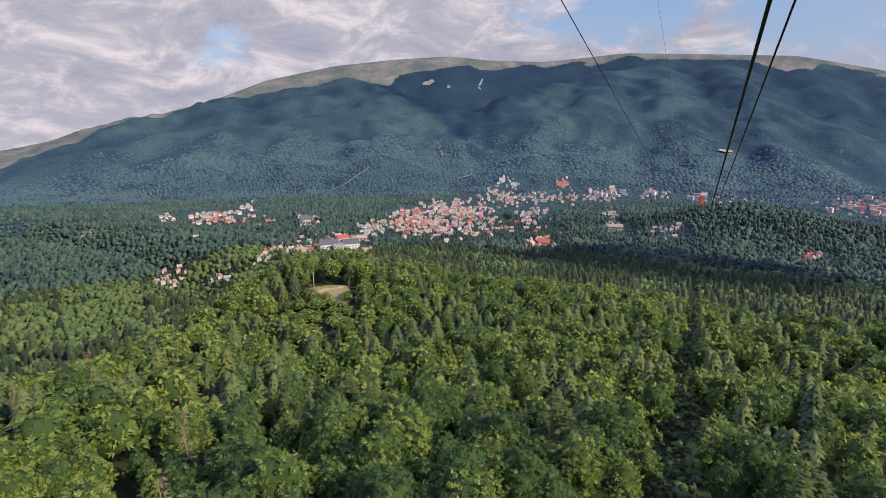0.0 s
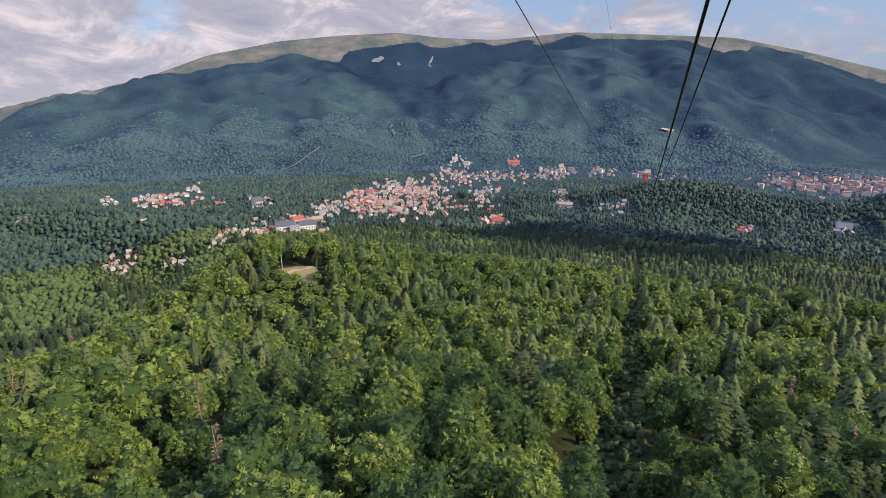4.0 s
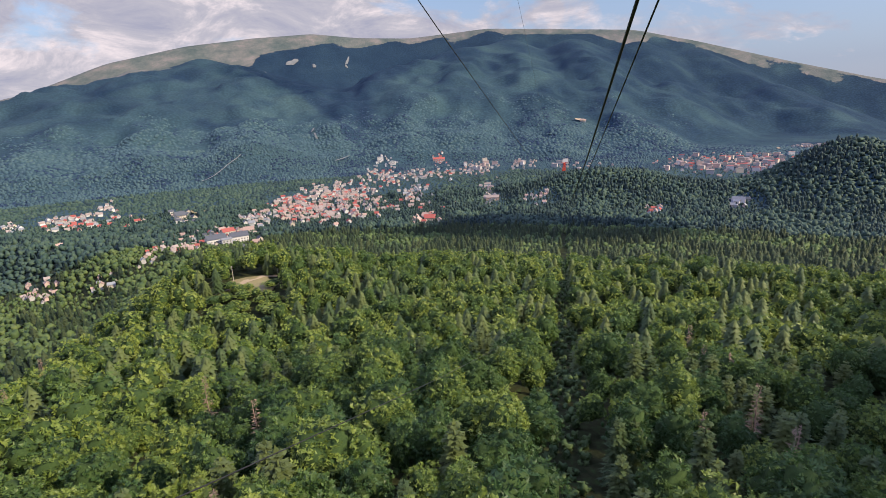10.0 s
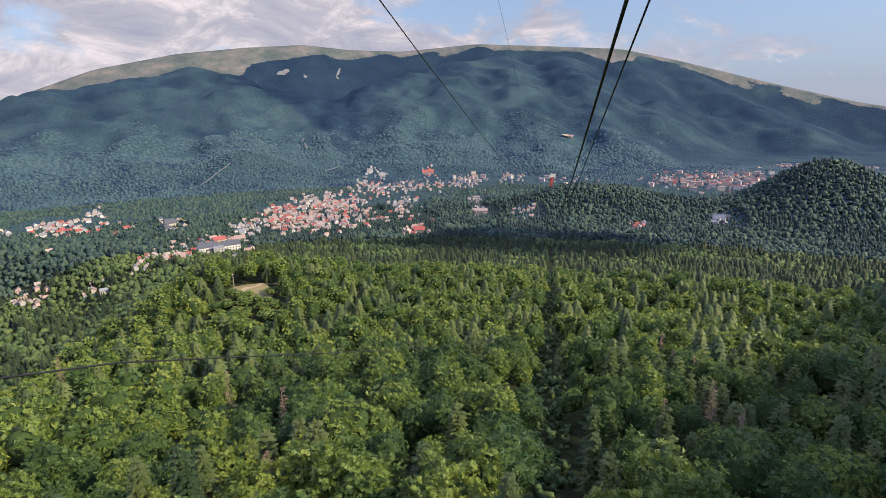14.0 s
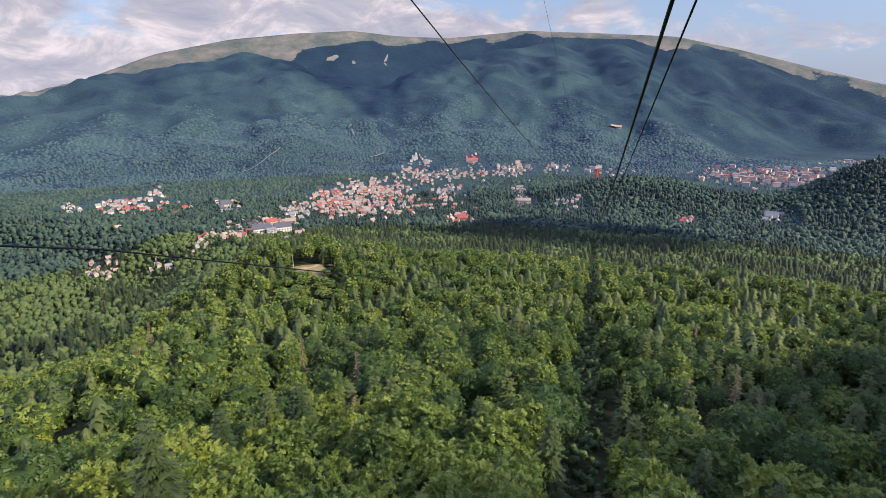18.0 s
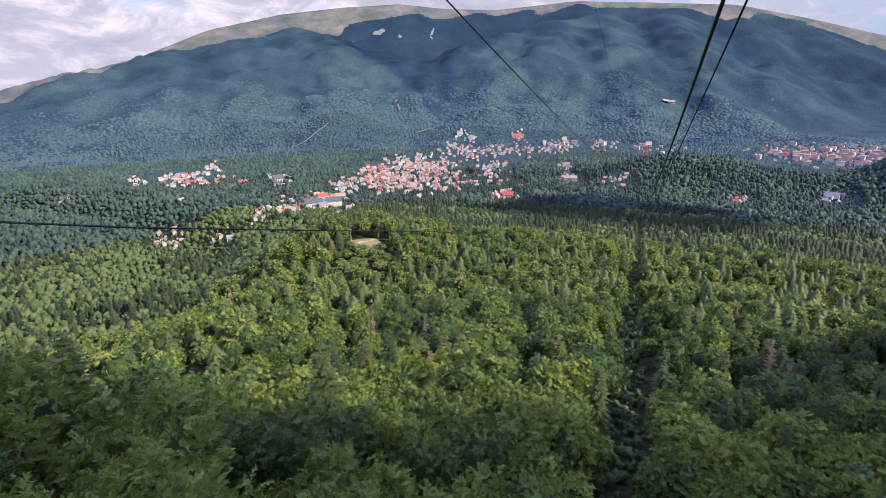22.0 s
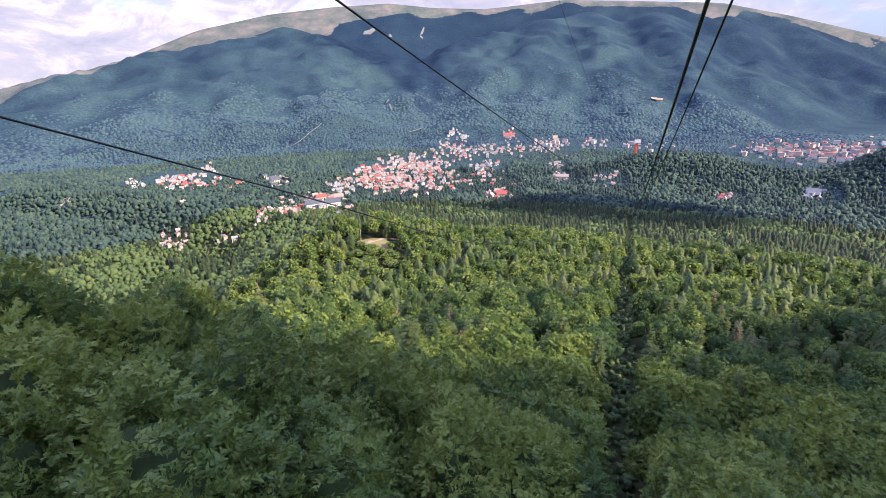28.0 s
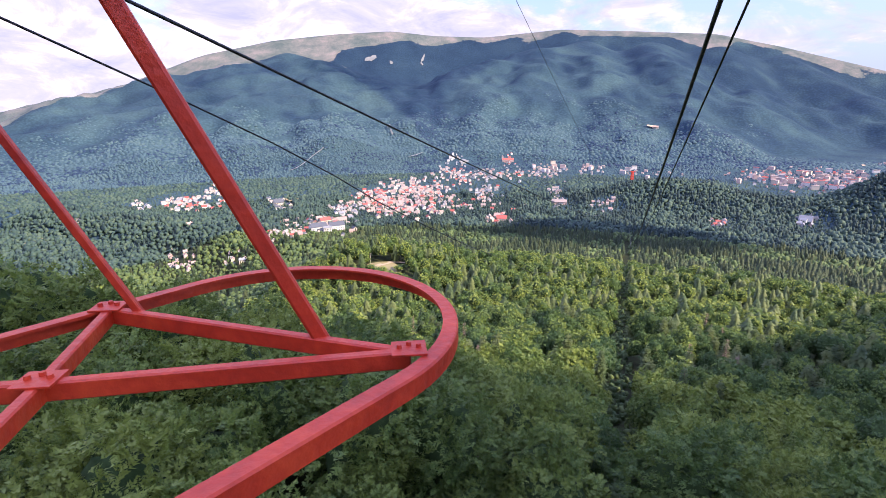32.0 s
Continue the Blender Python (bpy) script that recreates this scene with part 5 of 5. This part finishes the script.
for k, (cx, cy, rx, ry, turn) in enumerate(((276, 4020, 9, 46, -20), (262, 3950, 6, 22, 20), (-105, 4000, 30, 42, -50), (40, 3936, 10, 24, 10), (-317, 3902, 14, 44, 60),
                                            (-15, 2408, 6, 28, -15), (-6, 2300, 4, 26, 10), (80, 2010, 4, 40, -40), (1163, 2201, 22, 14, -20))):
    draped_patch("scree_slope", cx, cy, rx, ry, turn, 3.0 if cy > 3000 else 9.0, SCREE if k != 8 else PALE_EARTH, "pale bare scree on the mountainside", 30 + k)


for cx, cy, rx, ry, turn in ((-598, 792, 26, 30, 20), (-584, 850, 14, 22, 10), (1672, 1625, 5, 26, -40)):
    draped_patch("bare_slope", cx, cy, rx, ry, turn, 4.0, PALE_EARTH, "sandy bare ground below the houses", 60 + int(cx) % 7)
draped_patch("lawn", -262, 1140, 14, 46, 14, 5.0, GRASS, "pale lawn beside the manor house", 71)


def forest_road():
    """A pale road cut straight up the wooded mountainside."""
    v, f = [], []
    for k in range(25):
        q = k / 24
        x, y = -365 + 99 * q, 1717 + 208 * q
        for s in (-1.9, 1.9):
            v.append((x + s, y, float(land(x + s, y)[0]) + 8.0))
    for k in range(24):
        f.append((2 * k, 2 * k + 1, 2 * k + 3, 2 * k + 2))
    ob = new("forest_road", mesh_arrays("forest_road", np.array(v), np.array(f), SCREE))
    return tagged(ob, "pale forest road climbing the wooded mountainside", "road", kind="structure")


forest_road()


def dirt_track():
    """A pale track that bends round the clearing."""
    pts = [(-82, 226), (-73, 228), (-64, 232), (-56, 240), (-48, 246), (-38, 247)]
    v, f = [], []
    for k, (x, y) in enumerate(pts):
        a, b = pts[max(k - 1, 0)], pts[min(k + 1, len(pts) - 1)]
        d = Vector((b[0] - a[0], b[1] - a[1])).normalized()
        for s in (-1.6, 0, 1.6):
            px, py = x - d.y * s, y + d.x * s
            v.append((px, py, float(land(px, py)[0]) + 0.32))
    for k in range(len(pts) - 1):
        for s in range(2):
            a = k * 3 + s
            f.append((a, a + 1, a + 4, a + 3))
    ob = new("dirt_track", mesh_arrays("dirt_track", np.array(v), np.array(f), PALE_EARTH))
    return tagged(ob, "pale gravel track bending round the clearing", "track", kind="structure")


dirt_track()
WOOD = surface("pole_wood", [(0.3, (0.30, 0.27, 0.24)), (0.7, (0.46, 0.43, 0.40))], scale=1.0, rough=0.85, bump=0.3)


def utility_pole(x, y, tall):
    ob = new("utility_pole")
    ob.location = (x, y, float(land(x, y)[0]))
    bm = bmesh.new()
    bmesh.ops.create_cone(bm, cap_ends=True, segments=8, radius1=0.22, radius2=0.14, depth=tall + 0.5, matrix=Matrix.Translation((0, 0, tall / 2 - 0.25)))
    bm_part("pole", bm, WOOD, ob)
    bm_part("cross_arm", bar(Vector((-0.9, 0, tall - 0.6)), Vector((0.9, 0, tall - 0.6)), 0.14, 0.14), WOOD, ob)
    return tagged(ob, "weathered grey utility pole beside the track", "pole", "poles along the track")


for x, y, h in ((-68, 233, 9), (-62, 243, 8), (-41, 252, 9)):
    utility_pole(x, y, h)


def dead_tree(x, y, tall, seed, lean):
    """A bare standing spruce: grey stem and short broken branches."""
    rng = np.random.RandomState(seed)
    ob = new("dead_tree")
    ob.matrix_basis = Matrix.Translation((x, y, float(land(x, y)[0]))) @ Euler((lean, lean * 0.5, 0)).to_matrix().to_4x4()
    part("trunk", mesh_arrays("trunk", *trunk_arrays(tall, 0.22, 0.04, seed), DEAD), ob)
    P, A, S, L, W = [], [], [], [], []
    for k in range(150):
        q = rng.uniform(0.35, 1)
        a = rng.uniform(0, 6.28)
        out = np.array([math.cos(a), math.sin(a), rng.uniform(-0.4, 0.3)])
        length = 2.3 * (1.05 - q) + 0.4
        P.append(out * length * 0.5 + [0, 0, tall * q])
        A.append(out)
        S.append(np.cross(out, rng.normal(size=3)))
        L.append(length)
        W.append(0.12)
    me = mesh_arrays("bare_crown", *diamonds(np.array(P), unit(np.array(A)), unit(np.array(S)), np.array(L), np.array(W)), DEAD)
    part("bare_crown", me, ob)
    return tagged(ob, "dead reddish-grey standing spruce with bare branches", "tree", "dead trees in the forest")


for k, (x, y, h) in enumerate(((34, 24, 15), (52, 34, 14), (46, 22, 13), (64, 52, 14), (-28, 46, 17), (-106, 147, 17), (-42, 77, 17), (-39, -29, 9), (-29, 20, 12), (-93, 104, 13), (76, 80, 13), (68, 66, 12))):
    dead_tree(x, y, h, 200 + k, 0.05 * ((k % 3) - 1))


# ---- unseen clouds, added to shade the hillside and the range ----
def inside(px, py, outline):
    hit = np.zeros(np.shape(px), bool)
    for (x0, y0), (x1, y1) in zip(outline, outline[1:] + outline[:1]):
        cross = (y0 > py) != (y1 > py)
        hit ^= cross & (px < (x1 - x0) * (py - y0) / ((y1 - y0) or 1e-9) + x0)
    return hit


def cloud(outline, height, far, lobe, seed, material=None):
    """A heap of round lobes added out of view between the sun and a stretch of ground, outlined in plan; it follows the
    land so that its shade fits.
    """
    rng = np.random.RandomState(seed)
    xs, ys = [p[0] for p in outline], [p[1] for p in outline]
    cx, cy = sum(xs) / len(xs), sum(ys) / len(ys)
    p = grid_points(min(xs), max(xs), min(ys), max(ys), lobe, seed)
    p = p[inside(p[:, 0], p[:, 1], outline)]
    pieces = []
    lie = land(p[:, 0], p[:, 1])[0] + 9.0 - height
    for (x, y), rise in zip(p, lie):
        size = lobe * rng.uniform(0.85, 1.15)
        V, F = blob((x - cx, y - cy, rise + rng.uniform(-0.2, 0.3) * lobe), (size, size, size * rng.uniform(0.5, 0.8)), 8, 5)
        pieces.append((V + rng.normal(size=V.shape) * size * 0.05, F))
    ob = new("cloud", mesh_arrays("cloud", *join(pieces), material or CLOUD))
    ob.location = Vector((cx, cy, height)) + to_sun * far
    return tagged(ob, "unseen white heap of cloud added to cast shade on the land", "cloud", "clouds over the valley")


CLOUD = surface("cloud_white", [(0.3, (0.82, 0.82, 0.84)), (0.7, (0.9, 0.9, 0.9))], scale=0.01, rough=1.0, bump=0)


def thin_cloud():
    """Veils of cloud that let most of the sun through."""
    m = CLOUD.copy()
    m.name = "thin_cloud"
    t = m.node_tree
    clear = t.nodes.new("ShaderNodeBsdfTransparent")
    mix = node(t, "ShaderNodeMixShader", Fac=0.88)
    t.links.new(t.nodes["Principled BSDF"].outputs[0], mix.inputs[1])
    t.links.new(clear.outputs[0], mix.inputs[2])
    t.links.new(mix.outputs[0], t.nodes["Material Output"].inputs[0])
    return m


THIN_CLOUD = thin_cloud()
# shades the upper slope and the side valley
cloud([(-240, -52), (-76, -36), (-50, -36), (-28, -31), (-4, -23), (33, 6), (79, 35), (160, 92), (238, 138), (344, 208), (480, 272), (520, 120), (380, -120), (60, -230), (-240, -220)], 80, 900, 15.0, 1)
# darkens the woods at the foot of the hill
cloud([(75, 670), (140, 690), (265, 755), (350, 705), (420, 650), (450, 560), (430, 490), (375, 480), (250, 462), (150, 520), (100, 600)], -30, 3200, 22.0, 2)
# thin ones, for part shade on the basin and the shoulders of the range
cloud([(-560, 3600), (-450, 3980), (-160, 3790), (60, 3650), (30, 2950), (-100, 3010), (-240, 3130), (-360, 3230), (-500, 3480)], 250, 6000, 55.0, 4, THIN_CLOUD)
cloud([(1060, 2440), (1220, 2600), (1250, 2440), (1150, 2300), (1040, 2290)], 90, 5000, 40.0, 5, THIN_CLOUD)
cloud([(-1160, 3240), (-900, 3120), (-790, 2720), (-950, 2700)], 200, 6000, 60.0, 7, THIN_CLOUD)
